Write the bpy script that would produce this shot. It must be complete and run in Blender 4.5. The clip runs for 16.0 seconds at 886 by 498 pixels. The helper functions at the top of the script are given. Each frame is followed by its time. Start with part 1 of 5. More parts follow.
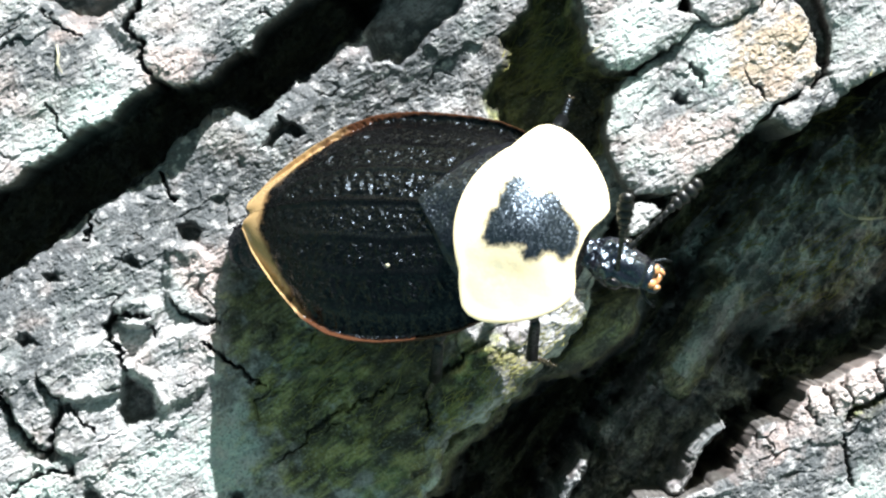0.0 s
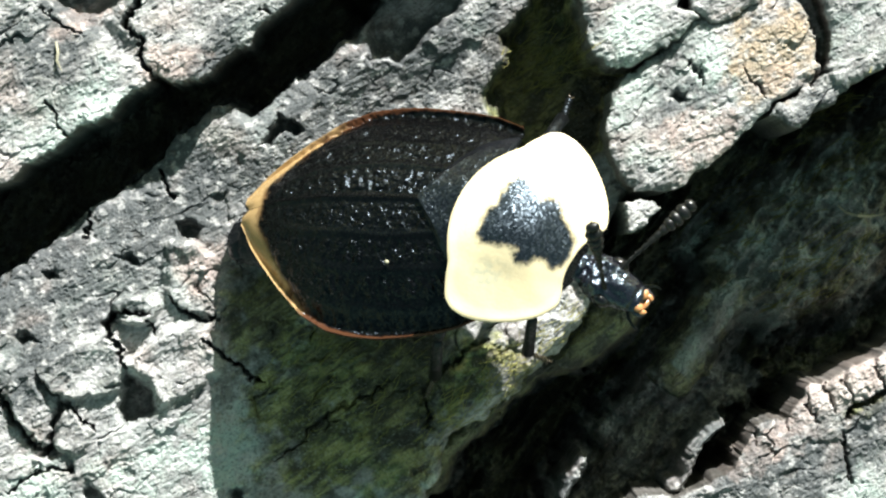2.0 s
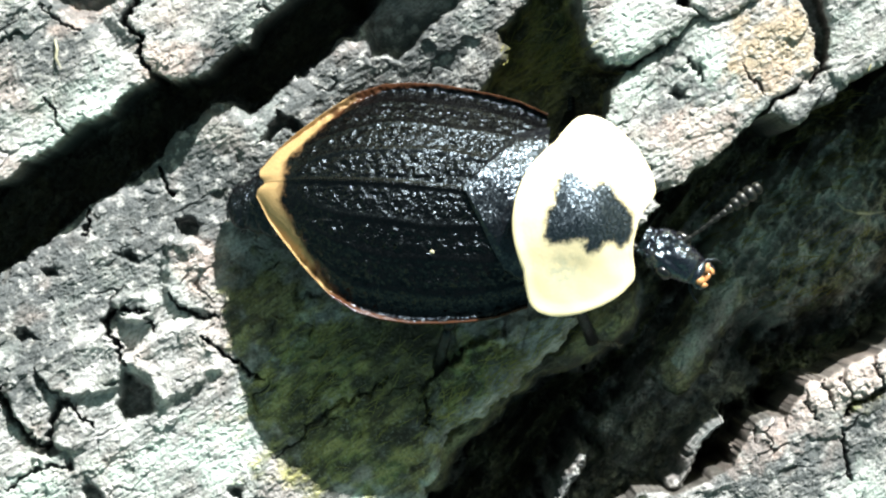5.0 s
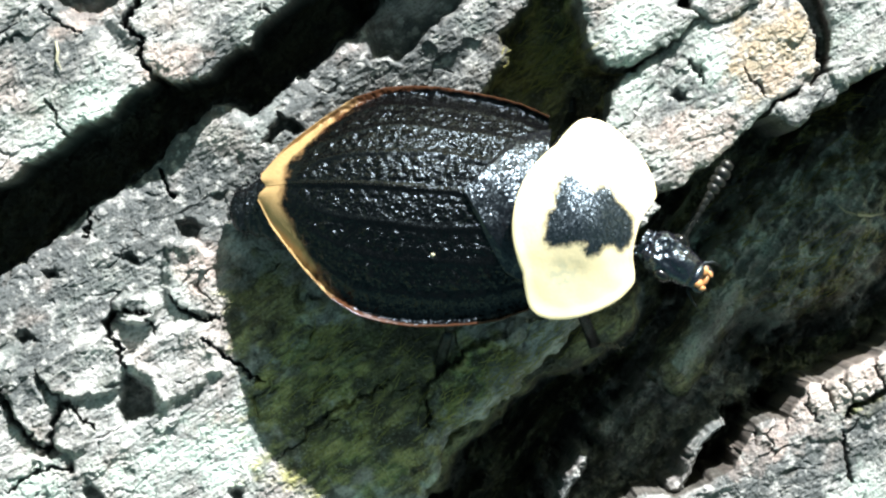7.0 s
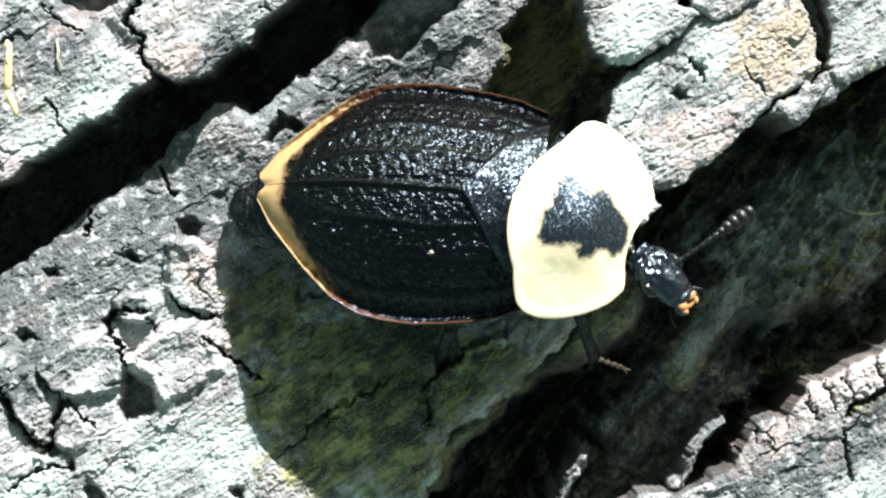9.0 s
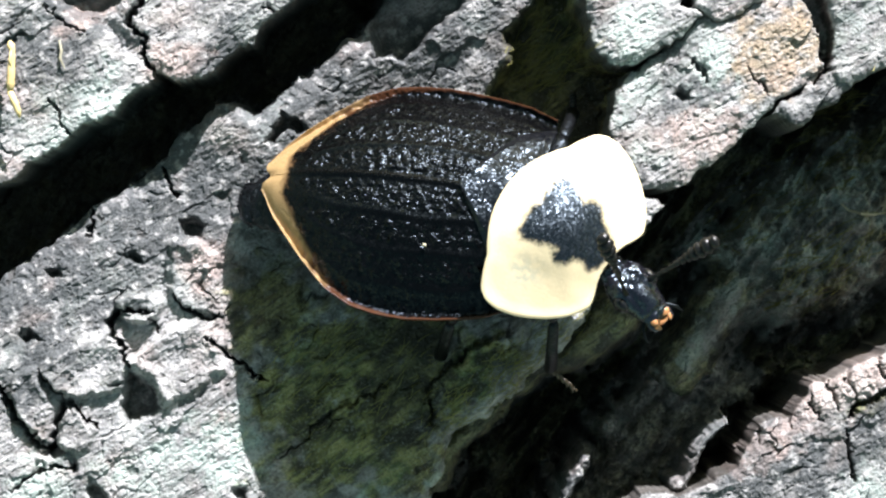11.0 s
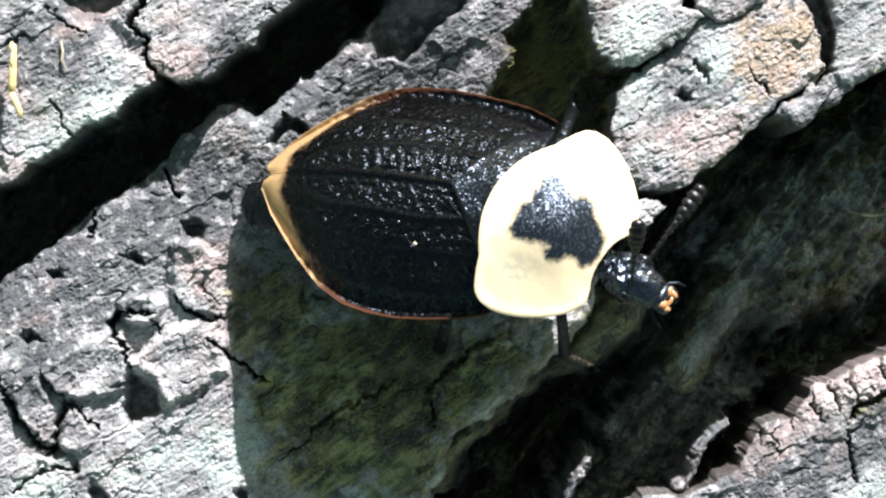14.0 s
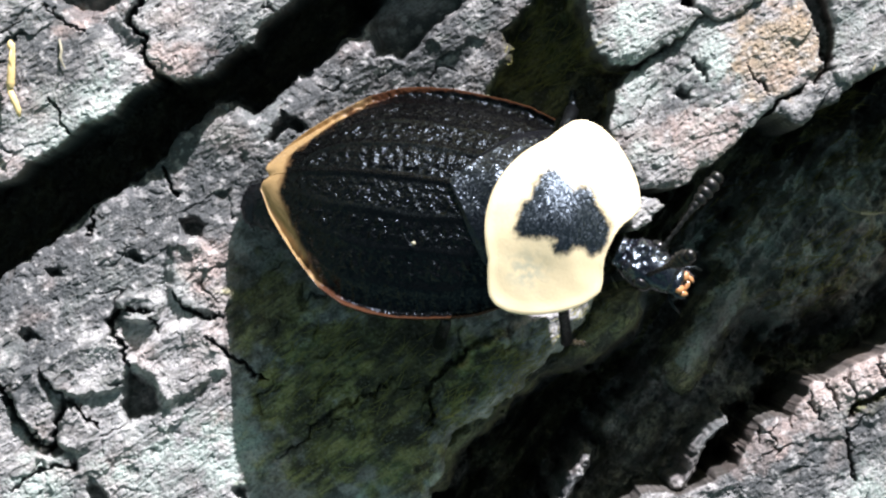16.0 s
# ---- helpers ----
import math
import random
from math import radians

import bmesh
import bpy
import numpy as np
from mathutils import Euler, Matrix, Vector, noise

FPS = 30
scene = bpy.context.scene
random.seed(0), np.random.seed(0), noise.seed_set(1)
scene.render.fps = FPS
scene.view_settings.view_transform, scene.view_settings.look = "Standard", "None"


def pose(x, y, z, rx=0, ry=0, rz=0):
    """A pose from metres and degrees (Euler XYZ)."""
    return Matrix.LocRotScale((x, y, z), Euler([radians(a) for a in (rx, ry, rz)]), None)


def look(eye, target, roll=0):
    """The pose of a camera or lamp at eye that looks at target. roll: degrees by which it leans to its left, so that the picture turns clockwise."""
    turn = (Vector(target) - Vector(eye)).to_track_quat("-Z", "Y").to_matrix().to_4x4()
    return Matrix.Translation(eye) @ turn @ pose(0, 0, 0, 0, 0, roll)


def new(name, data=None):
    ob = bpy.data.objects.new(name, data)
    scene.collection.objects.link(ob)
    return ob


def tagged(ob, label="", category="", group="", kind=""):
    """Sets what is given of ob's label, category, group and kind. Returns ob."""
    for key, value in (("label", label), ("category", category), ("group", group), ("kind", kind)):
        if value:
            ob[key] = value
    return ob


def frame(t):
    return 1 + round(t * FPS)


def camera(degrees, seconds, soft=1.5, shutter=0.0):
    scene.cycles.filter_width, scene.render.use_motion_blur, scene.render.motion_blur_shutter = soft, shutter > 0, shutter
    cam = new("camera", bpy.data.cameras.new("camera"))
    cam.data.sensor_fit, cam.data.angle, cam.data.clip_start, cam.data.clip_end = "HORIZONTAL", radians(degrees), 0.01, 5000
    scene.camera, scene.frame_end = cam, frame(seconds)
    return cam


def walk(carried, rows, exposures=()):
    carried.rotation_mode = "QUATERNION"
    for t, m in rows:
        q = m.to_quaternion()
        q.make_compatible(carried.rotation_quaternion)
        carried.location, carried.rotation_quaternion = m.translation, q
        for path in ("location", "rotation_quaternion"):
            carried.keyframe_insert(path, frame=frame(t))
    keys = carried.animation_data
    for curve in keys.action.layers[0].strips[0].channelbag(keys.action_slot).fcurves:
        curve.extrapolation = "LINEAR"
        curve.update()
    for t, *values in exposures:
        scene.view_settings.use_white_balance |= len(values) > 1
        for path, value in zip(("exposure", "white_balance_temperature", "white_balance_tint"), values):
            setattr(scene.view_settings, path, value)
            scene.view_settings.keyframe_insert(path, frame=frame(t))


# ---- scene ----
cam = camera(14, 16.0, soft=2.3, shutter=0.5)
walk(cam, [
    (0, pose(-0.000025, 0.000135, 0.1405)),
    (0.5, pose(-0.000025, 0.000135, 0.1405)),
    (1, pose(-0.000008, 0.000101, 0.1405)),
    (1.5, pose(-0.000000, 0.000067, 0.1405)),
    (2, pose(-0.000005, 0.000028, 0.1405)),
    (2.5, pose(-0.000017, -0.000034, 0.1405)),
    (3, pose(-0.000073, -0.000068, 0.1405)),
    (3.5, pose(-0.000087, -0.000068, 0.1405)),
    (4, pose(-0.000028, -0.000079, 0.1405)),
    (6.5, pose(0.000045, -0.000039, 0.1405)),
    (7, pose(-0.000000, 0.000000, 0.1405)),
    (7.5, pose(0.000005, 0.000000, 0.1405)),
    (8, pose(-0.000000, 0.000000, 0.1405)),
    (8.5, pose(-0.000008, -0.000048, 0.1405)),
    (9, pose(-0.000025, -0.000068, 0.1405)),
    (11.5, pose(-0.000143, -0.000037, 0.1405)),
    (12, pose(-0.000126, -0.000034, 0.1405)),
    (12.5, pose(-0.000143, -0.000034, 0.1405)),
    (13, pose(-0.000188, -0.000031, 0.1405)),
    (13.5, pose(-0.000202, -0.000003, 0.1405)),
    (14, pose(-0.000194, 0.000000, 0.1405)),
    (14.5, pose(-0.000185, 0.000000, 0.1405)),
    (15, pose(-0.000154, -0.000034, 0.1405)),
    (15.5, pose(-0.000140, -0.000062, 0.1405)),
    (16, pose(-0.000137, -0.000068, 0.1405)),
], exposures=[
    (0, 1.95, 6000, 12), (0.5, 1.72, 5950, 15), (1, 1.54, 5900, 16), (1.5, 0.97, 6200, 13), (2, 1.66, 6300, 8), (2.5, 1.82, 6350, 7), (3.5, 1.91, 6300, 7), (6.5, 1.84, 6300, 7), (7, 1.90, 6200, 8), (7.5, 1.84, 6150, 10), (8, 1.55, 6100, 12), (8.5, 1.63, 6050, 10), (9, 1.89, 6050, 10), (11.5, 1.60, 6100, 18), (12.5, 1.63, 6100, 18), (13.5, 1.76, 6050, 19), (14, 1.61, 6100, 20), (14.5, 1.68, 6050, 21), (15, 1.83, 6000, 21), (15.5, 1.69, 6000, 21), (16, 1.34, 6100, 21),
])

# ---- light: a low sun over a fallen log, dim forest sky ----
SUN_AZ = 18.0      # degrees from +y towards +x
SUN_EL = 27.5
world = bpy.data.worlds.new("forest_sky")
scene.world = world
world.use_nodes = True
wn, wl = world.node_tree.nodes, world.node_tree.links
sky = wn.new("ShaderNodeTexSky")
sky.sky_type = 'NISHITA'
sky.sun_disc = False
sky.sun_elevation = radians(SUN_EL)
sky.sun_rotation = radians(SUN_AZ)
wn["Background"].inputs["Strength"].default_value = 0.058
leaf = wn.new("ShaderNodeMix")      # daylight that reaches the log through a green canopy
leaf.data_type, leaf.blend_type = 'RGBA', 'MULTIPLY'
leaf.inputs[0].default_value = 1.0
leaf.inputs[7].default_value = (0.95, 1.0, 0.58, 1)
wl.new(sky.outputs["Color"], leaf.inputs[6])
wl.new(leaf.outputs[2], wn["Background"].inputs["Color"])

sun = new("sun", bpy.data.lights.new("sun", 'SUN'))
sun.data.energy = 4.6
sun.data.angle = radians(0.55)
sun.data.color = (1.0, 0.975, 0.94)
to_sun = Vector((math.sin(radians(SUN_AZ)) * math.cos(radians(SUN_EL)),
                 math.cos(radians(SUN_AZ)) * math.cos(radians(SUN_EL)), math.sin(radians(SUN_EL))))
sun.matrix_world = look(to_sun * 0.3, (0, 0, 0))

MM = 0.001


# ---- noise on arrays ----
_perm = np.random.RandomState(7).permutation(4096).astype(np.int32)
_gx = np.cos(np.arange(4096) * (2 * math.pi / 4096)).astype(np.float32)
_gy = np.sin(np.arange(4096) * (2 * math.pi / 4096)).astype(np.float32)


def perlin(x, y, seed=0):
    """Gradient noise, about -1 to 1."""
    x, y = np.asarray(x, np.float32), np.asarray(y, np.float32)
    x0, y0 = np.floor(x), np.floor(y)
    fx, fy = x - x0, y - y0
    ix, iy = x0.astype(np.int32) + seed * 37, y0.astype(np.int32) + seed * 101
    ux, uy = fx * fx * fx * (fx * (fx * 6 - 15) + 10), fy * fy * fy * (fy * (fy * 6 - 15) + 10)
    p0, p1 = _perm[ix & 4095], _perm[(ix + 1) & 4095]

    def g(p, dx, dy):
        k = _perm[(p + iy + dy) & 4095]
        return _gx[k] * (fx - dx) + _gy[k] * (fy - dy)
    a, b, c, d = g(p0, 0, 0), g(p1, 1, 0), g(p0, 0, 1), g(p1, 1, 1)
    return ((a + (b - a) * ux) * (1 - uy) + (c + (d - c) * ux) * uy) * 1.45


def fbm(x, y, octaves=4, seed=0, gain=0.5):
    total, amp, f = 0, 1.0, 1.0
    for i in range(octaves):
        total = total + amp * perlin(x * f, y * f, seed + i * 17)
        amp, f = amp * gain, f * 2.03
    return total


def smooth(a, b, x):
    t = np.clip((x - a) / (b - a), 0, 1)
    return t * t * (3 - 2 * t)


def inside(x, y, poly):
    """Signed distance to a polygon, positive within."""
    d = np.full(x.shape, 1e9, np.float32)
    odd = np.zeros(x.shape, bool)
    for (ax, ay), (bx, by) in zip(poly, poly[1:] + poly[:1]):
        ex, ey = bx - ax, by - ay
        t = np.clip(((x - ax) * ex + (y - ay) * ey) / (ex * ex + ey * ey), 0, 1)
        d = np.minimum(d, (x - ax - t * ex) ** 2 + (y - ay - t * ey) ** 2)
        if ey:
            odd ^= ((ay > y) != (by > y)) & (x < ax + ex * (y - ay) / ey)
    return np.where(odd, 1, -1) * np.sqrt(d)


def blocks(x, y, seed):
    """Irregular cells: a random value for each, its tilt across itself, and the distance to its edge."""
    ix, iy = np.floor(x).astype(np.int32), np.floor(y).astype(np.int32)
    f1, f2 = np.full(x.shape, 9, np.float32), np.full(x.shape, 9, np.float32)
    val, lean = np.zeros(x.shape, np.float32), np.zeros(x.shape, np.float32)
    for i in (-1, 0, 1):
        for j in (-1, 0, 1):
            k = _perm[(_perm[(ix + i + seed * 37) & 4095] + iy + j) & 4095]
            dx, dy = x - (ix + i + (k & 63) / 63), y - (iy + j + (k >> 6) / 63)
            d = np.sqrt(dx * dx + dy * dy)
            near = d < f1
            f2 = np.where(near, f1, np.minimum(f2, d))
            val = np.where(near, ((k * 7919) & 1023) / 511.5 - 1, val)
            lean = np.where(near, dx * _gx[k] + dy * _gy[k], lean)
            f1 = np.where(near, d, f1)
    return val, lean, f2 - f1


def near_line(x, y, pts):
    """Distance to an open polyline and the fraction of its length there."""
    d, frac, n = np.full(x.shape, 1e9), np.zeros(x.shape), len(pts) - 1
    for i, ((ax, ay), (bx, by)) in enumerate(zip(pts, pts[1:])):
        ex, ey = bx - ax, by - ay
        t = np.clip(((x - ax) * ex + (y - ay) * ey) / (ex * ex + ey * ey), 0, 1)
        q = (x - ax - t * ex) ** 2 + (y - ay - t * ey) ** 2
        frac = np.where(q < d, (i + t) / n, frac)
        d = np.minimum(d, q)
    return np.sqrt(d), frac


# ---- materials ----
def material(name):
    m = bpy.data.materials.new(name)
    m.use_nodes = True
    nt = m.node_tree
    return m, nt, nt.nodes["Principled BSDF"]


def node(nt, kind, **inputs):
    n = nt.nodes.new(kind)
    for k, v in inputs.items():
        n.inputs[k.replace("_", " ")].default_value = v
    return n


def mix_colour(nt, fac, a, b, mode='MIX'):
    n = nt.nodes.new("ShaderNodeMix")
    n.data_type, n.blend_type = 'RGBA', mode
    for sock, v in ((n.inputs[0], fac), (n.inputs[6], a), (n.inputs[7], b)):
        if isinstance(v, (tuple, list)):
            sock.default_value = (*v, 1.0)
        elif isinstance(v, (int, float)):
            sock.default_value = v
        else:
            nt.links.new(v, sock)
    return n.outputs[2]


def attribute(nt, name):
    n = nt.nodes.new("ShaderNodeAttribute")
    n.attribute_name = name
    return n.outputs["Fac"]


def ramp(nt, fac, a, b):
    n = nt.nodes.new("ShaderNodeMapRange")
    n.inputs[1].default_value, n.inputs[2].default_value = a, b
    nt.links.new(fac, n.inputs[0])
    return n.outputs[0]


def times(nt, a, b):
    n = nt.nodes.new("ShaderNodeMath")
    n.operation = 'MULTIPLY'
    for s, v in zip(n.inputs, (a, b)):
        if isinstance(v, (int, float)):
            s.default_value = v
        else:
            nt.links.new(v, s)
    return n.outputs[0]


def grain_noise(nt, scale, detail=4.0, stretch=None, turn=0.0):
    co = nt.nodes.new("ShaderNodeTexCoord")
    mp = nt.nodes.new("ShaderNodeMapping")
    mp.vector_type = 'TEXTURE'
    mp.inputs["Rotation"].default_value = (0, 0, -turn)
    if stretch:
        mp.inputs["Scale"].default_value = tuple(1 / v for v in stretch)
    nt.links.new(co.outputs["Object"], mp.inputs["Vector"])
    n = nt.nodes.new("ShaderNodeTexNoise")
    n.inputs["Scale"].default_value, n.inputs["Detail"].default_value = scale, detail
    nt.links.new(mp.outputs["Vector"], n.inputs["Vector"])
    return n.outputs["Fac"]


def bump(nt, bsdf, height, distance, strength=1.0):
    b = nt.nodes.new("ShaderNodeBump")
    b.inputs["Distance"].default_value, b.inputs["Strength"].default_value = distance, strength
    nt.links.new(height, b.inputs["Height"])
    nt.links.new(b.outputs["Normal"], bsdf.inputs["Normal"])
    return b


GRAIN = radians(34)


def bark_material():
    m, nt, p = material("weathered_bark")
    fibre = grain_noise(nt, 2400, 6, (0.2, 1, 1), -GRAIN)
    coarse = grain_noise(nt, 330, 5)
    fine = grain_noise(nt, 9500, 4)
    spots = grain_noise(nt, 2400, 4)
    c = mix_colour(nt, ramp(nt, coarse, 0.35, 0.68), (0.15, 0.15, 0.148), (0.43, 0.43, 0.425))
    c = mix_colour(nt, times(nt, ramp(nt, fibre, 0.5, 0.72), 0.75), c, (0.47, 0.455, 0.45))
    lines = grain_noise(nt, 6500, 4, (0.13, 1, 1), -GRAIN - 0.06)
    c = mix_colour(nt, times(nt, ramp(nt, lines, 0.52, 0.38), 0.65), c, (0.13, 0.125, 0.115))
    c = mix_colour(nt, times(nt, ramp(nt, spots, 0.56, 0.66), 0.55), c, (0.16, 0.17, 0.15))
    mottle = grain_noise(nt, 1250, 7, (0.75, 1, 1), -GRAIN)
    c = mix_colour(nt, times(nt, ramp(nt, mottle, 0.50, 0.60), 0.52), c, (0.095, 0.10, 0.10))
    c = mix_colour(nt, times(nt, ramp(nt, mottle, 0.45, 0.34), 0.55), c, (0.50, 0.485, 0.465))
    c = mix_colour(nt, times(nt, attribute(nt, "grey"), times(nt, ramp(nt, spots, 0.20, 0.48), 0.92)), c, (0.06, 0.066, 0.068))
    c = mix_colour(nt, times(nt, attribute(nt, "tan"), 0.8), c, (0.36, 0.26, 0.155))
    c = mix_colour(nt, times(nt, attribute(nt, "pink"), 0.6), c, (0.44, 0.33, 0.29))
    lichen = times(nt, attribute(nt, "lichen"), times(nt, ramp(nt, coarse, 0.36, 0.58), ramp(nt, spots, 0.25, 0.55)))
    c = mix_colour(nt, lichen, c, (0.43, 0.50, 0.455))
    moss = times(nt, attribute(nt, "moss"), ramp(nt, spots, 0.05, 0.36))
    mossy = mix_colour(nt, ramp(nt, coarse, 0.38, 0.62), (0.055, 0.065, 0.022), (0.30, 0.28, 0.075))
    drift = grain_noise(nt, 380, 5, (0.6, 1, 1), -GRAIN)
    mossy = mix_colour(nt, times(nt, ramp(nt, drift, 0.52, 0.62), 0.9), mossy, (0.10, 0.062, 0.02))
    mossy = mix_colour(nt, times(nt, ramp(nt, drift, 0.50, 0.36), 0.8), mossy, (0.17, 0.23, 0.085))
    mossy = mix_colour(nt, times(nt, ramp(nt, mottle, 0.48, 0.57), 0.85), mossy, (0.022, 0.021, 0.010))
    mossy = mix_colour(nt, times(nt, ramp(nt, mottle, 0.47, 0.37), 0.8), mossy, (0.40, 0.37, 0.14))
    mossy = mix_colour(nt, times(nt, ramp(nt, fibre, 0.53, 0.66), 0.6), mossy, (0.42, 0.40, 0.17))
    mossy = mix_colour(nt, times(nt, ramp(nt, lines, 0.48, 0.36), 0.7), mossy, (0.03, 0.027, 0.014))
    c = mix_colour(nt, moss, c, mossy)
    c = mix_colour(nt, times(nt, ramp(nt, fine, 0.55, 0.75), 0.45), c, (0.52, 0.51, 0.48))
    c = mix_colour(nt, times(nt, ramp(nt, fine, 0.48, 0.34), 0.55), c, (0.09, 0.088, 0.078))
    c = mix_colour(nt, times(nt, attribute(nt, "grey"), times(nt, ramp(nt, mottle, 0.40, 0.55), 0.62)), c, (0.075, 0.082, 0.084))
    c = mix_colour(nt, times(nt, ramp(nt, spots, 0.45, 0.35), times(nt, ramp(nt, attribute(nt, "moss"), 0.5, 0.1), 0.45)), c, (0.54, 0.53, 0.51))
    # darkens cracks and pits; also carries shade painted on furrow floors and walls
    dirt_shade = attribute(nt, "dirt_shade")
    c = mix_colour(nt, times(nt, dirt_shade, 0.85), c, (0.036, 0.030, 0.022))
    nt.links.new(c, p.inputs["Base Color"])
    p.inputs["Roughness"].default_value = 0.72
    p.inputs["Specular IOR Level"].default_value = 0.35
    both = mix_colour(nt, 0.4, mix_colour(nt, 0.5, fibre, lines), fine)
    bump(nt, p, both, 0.00015, 1.0)
    return m


def shell_material(name, base, rough, spec, grain, depth, pale=None, rust=None, smooth_pale=False, flakes=0.0, scale_size=15000):
    m, nt, p = material(name)
    n = grain_noise(nt, grain, 3)
    broad = grain_noise(nt, 600, 3)
    c = mix_colour(nt, ramp(nt, broad, 0.35, 0.7), base, tuple(min(1, v * 1.5) for v in base))
    if pale:
        tone = mix_colour(nt, ramp(nt, broad, 0.3, 0.7), pale, tuple(v * 0.9 for v in pale))
        if smooth_pale:
            tone = mix_colour(nt, times(nt, attribute(nt, "bruise"), 0.8), tone, (0.38, 0.40, 0.31))
        if rust:
            tone = mix_colour(nt, attribute(nt, "rust"), tone, rust)
        c = mix_colour(nt, attribute(nt, "pale"), c, tone)
    nt.links.new(c, p.inputs["Base Color"])
    rr = nt.nodes.new("ShaderNodeMapRange")
    rr.inputs[3].default_value, rr.inputs[4].default_value = rough * 0.8, rough * 1.3
    nt.links.new(n, rr.inputs[0])
    nt.links.new(rr.outputs[0], p.inputs["Roughness"])
    p.inputs["Specular IOR Level"].default_value = spec
    b = bump(nt, p, n, depth, 1.0)
    if smooth_pale:
        inv = nt.nodes.new("ShaderNodeMapRange")
        inv.inputs[3].default_value, inv.inputs[4].default_value = 1.0, 0.3
        nt.links.new(attribute(nt, "pale"), inv.inputs[0])
        nt.links.new(inv.outputs[0], b.inputs["Strength"])
    if flakes:
        # fine short scales that each tilt their own way
        co = nt.nodes.new("ShaderNodeTexCoord")
        cell = nt.nodes.new("ShaderNodeTexVoronoi")
        cell.inputs["Scale"].default_value = scale_size
        nt.links.new(co.outputs["Object"], cell.inputs["Vector"])
        off = nt.nodes.new("ShaderNodeVectorMath")
        off.operation = 'SUBTRACT'
        off.inputs[1].default_value = (0.5, 0.5, 0.5)
        nt.links.new(cell.outputs["Color"], off.inputs[0])
        amount = nt.nodes.new("ShaderNodeVectorMath")
        amount.operation = 'SCALE'
        amount.inputs["Scale"].default_value = flakes
        nt.links.new(off.outputs[0], amount.inputs[0])
        if pale:
            less = nt.nodes.new("ShaderNodeMapRange")
            less.inputs[3].default_value, less.inputs[4].default_value = flakes, flakes * 0.06
            nt.links.new(attribute(nt, "pale"), less.inputs[0])
            nt.links.new(less.outputs[0], amount.inputs["Scale"])
        add = nt.nodes.new("ShaderNodeVectorMath")
        nt.links.new(b.outputs["Normal"], add.inputs[0])
        nt.links.new(amount.outputs[0], add.inputs[1])
        unit = nt.nodes.new("ShaderNodeVectorMath")
        unit.operation = 'NORMALIZE'
        nt.links.new(add.outputs[0], unit.inputs[0])
        nt.links.new(unit.outputs[0], p.inputs["Normal"])
        p.inputs["Specular Tint"].default_value = (0.68, 0.84, 1.0, 1)
    return m


bark = bark_material()
elytra_black = shell_material("elytra_black", (0.0010, 0.0010, 0.0011), 0.25, 0.23, 13000, 0.000010, (0.36, 0.24, 0.11), (0.055, 0.022, 0.010), flakes=0.34, scale_size=13000)
shield = shell_material("pronotum_cream", (0.002, 0.0024, 0.004), 0.40, 0.95, 14000, 0.00001, (0.78, 0.65, 0.40), None, True, 0.5)
body_black = shell_material("body_black", (0.0015, 0.0015, 0.0018), 0.24, 0.4, 14000, 0.00003, flakes=0.6, scale_size=12000)
head_black = shell_material("head_black", (0.003, 0.0025, 0.005), 0.26, 1.0, 12000, 0.000012, flakes=0.34, scale_size=9000)
leg_black = shell_material("leg_black", (0.0025, 0.0025, 0.0025), 0.36, 0.35, 9000, 0.00002, flakes=0.4, scale_size=11000)
leg_brown = shell_material("leg_foot", (0.035, 0.026, 0.014), 0.3, 0.5, 5200, 0.00003)
leg_pale = shell_material("leg_claw", (0.035, 0.026, 0.014), 0.3, 0.5, 5200, 0.00002)
eye_black = shell_material("eye_black", (0.004, 0.004, 0.005), 0.16, 0.5, 9000, 0.00001)
orange = shell_material("mouth_orange", (0.30, 0.14, 0.055), 0.22, 0.6, 5200, 0.00002)
feeler = shell_material("antenna_black", (0.004, 0.004, 0.004), 0.32, 0.45, 8000, 0.00002)
straw = shell_material("straw_yellow", (0.56, 0.43, 0.19), 0.5, 0.4, 3500, 0.00004)
fibre_pale = shell_material("fibre_pale", (0.30, 0.28, 0.20), 0.6, 0.3, 3500, 0.00002)


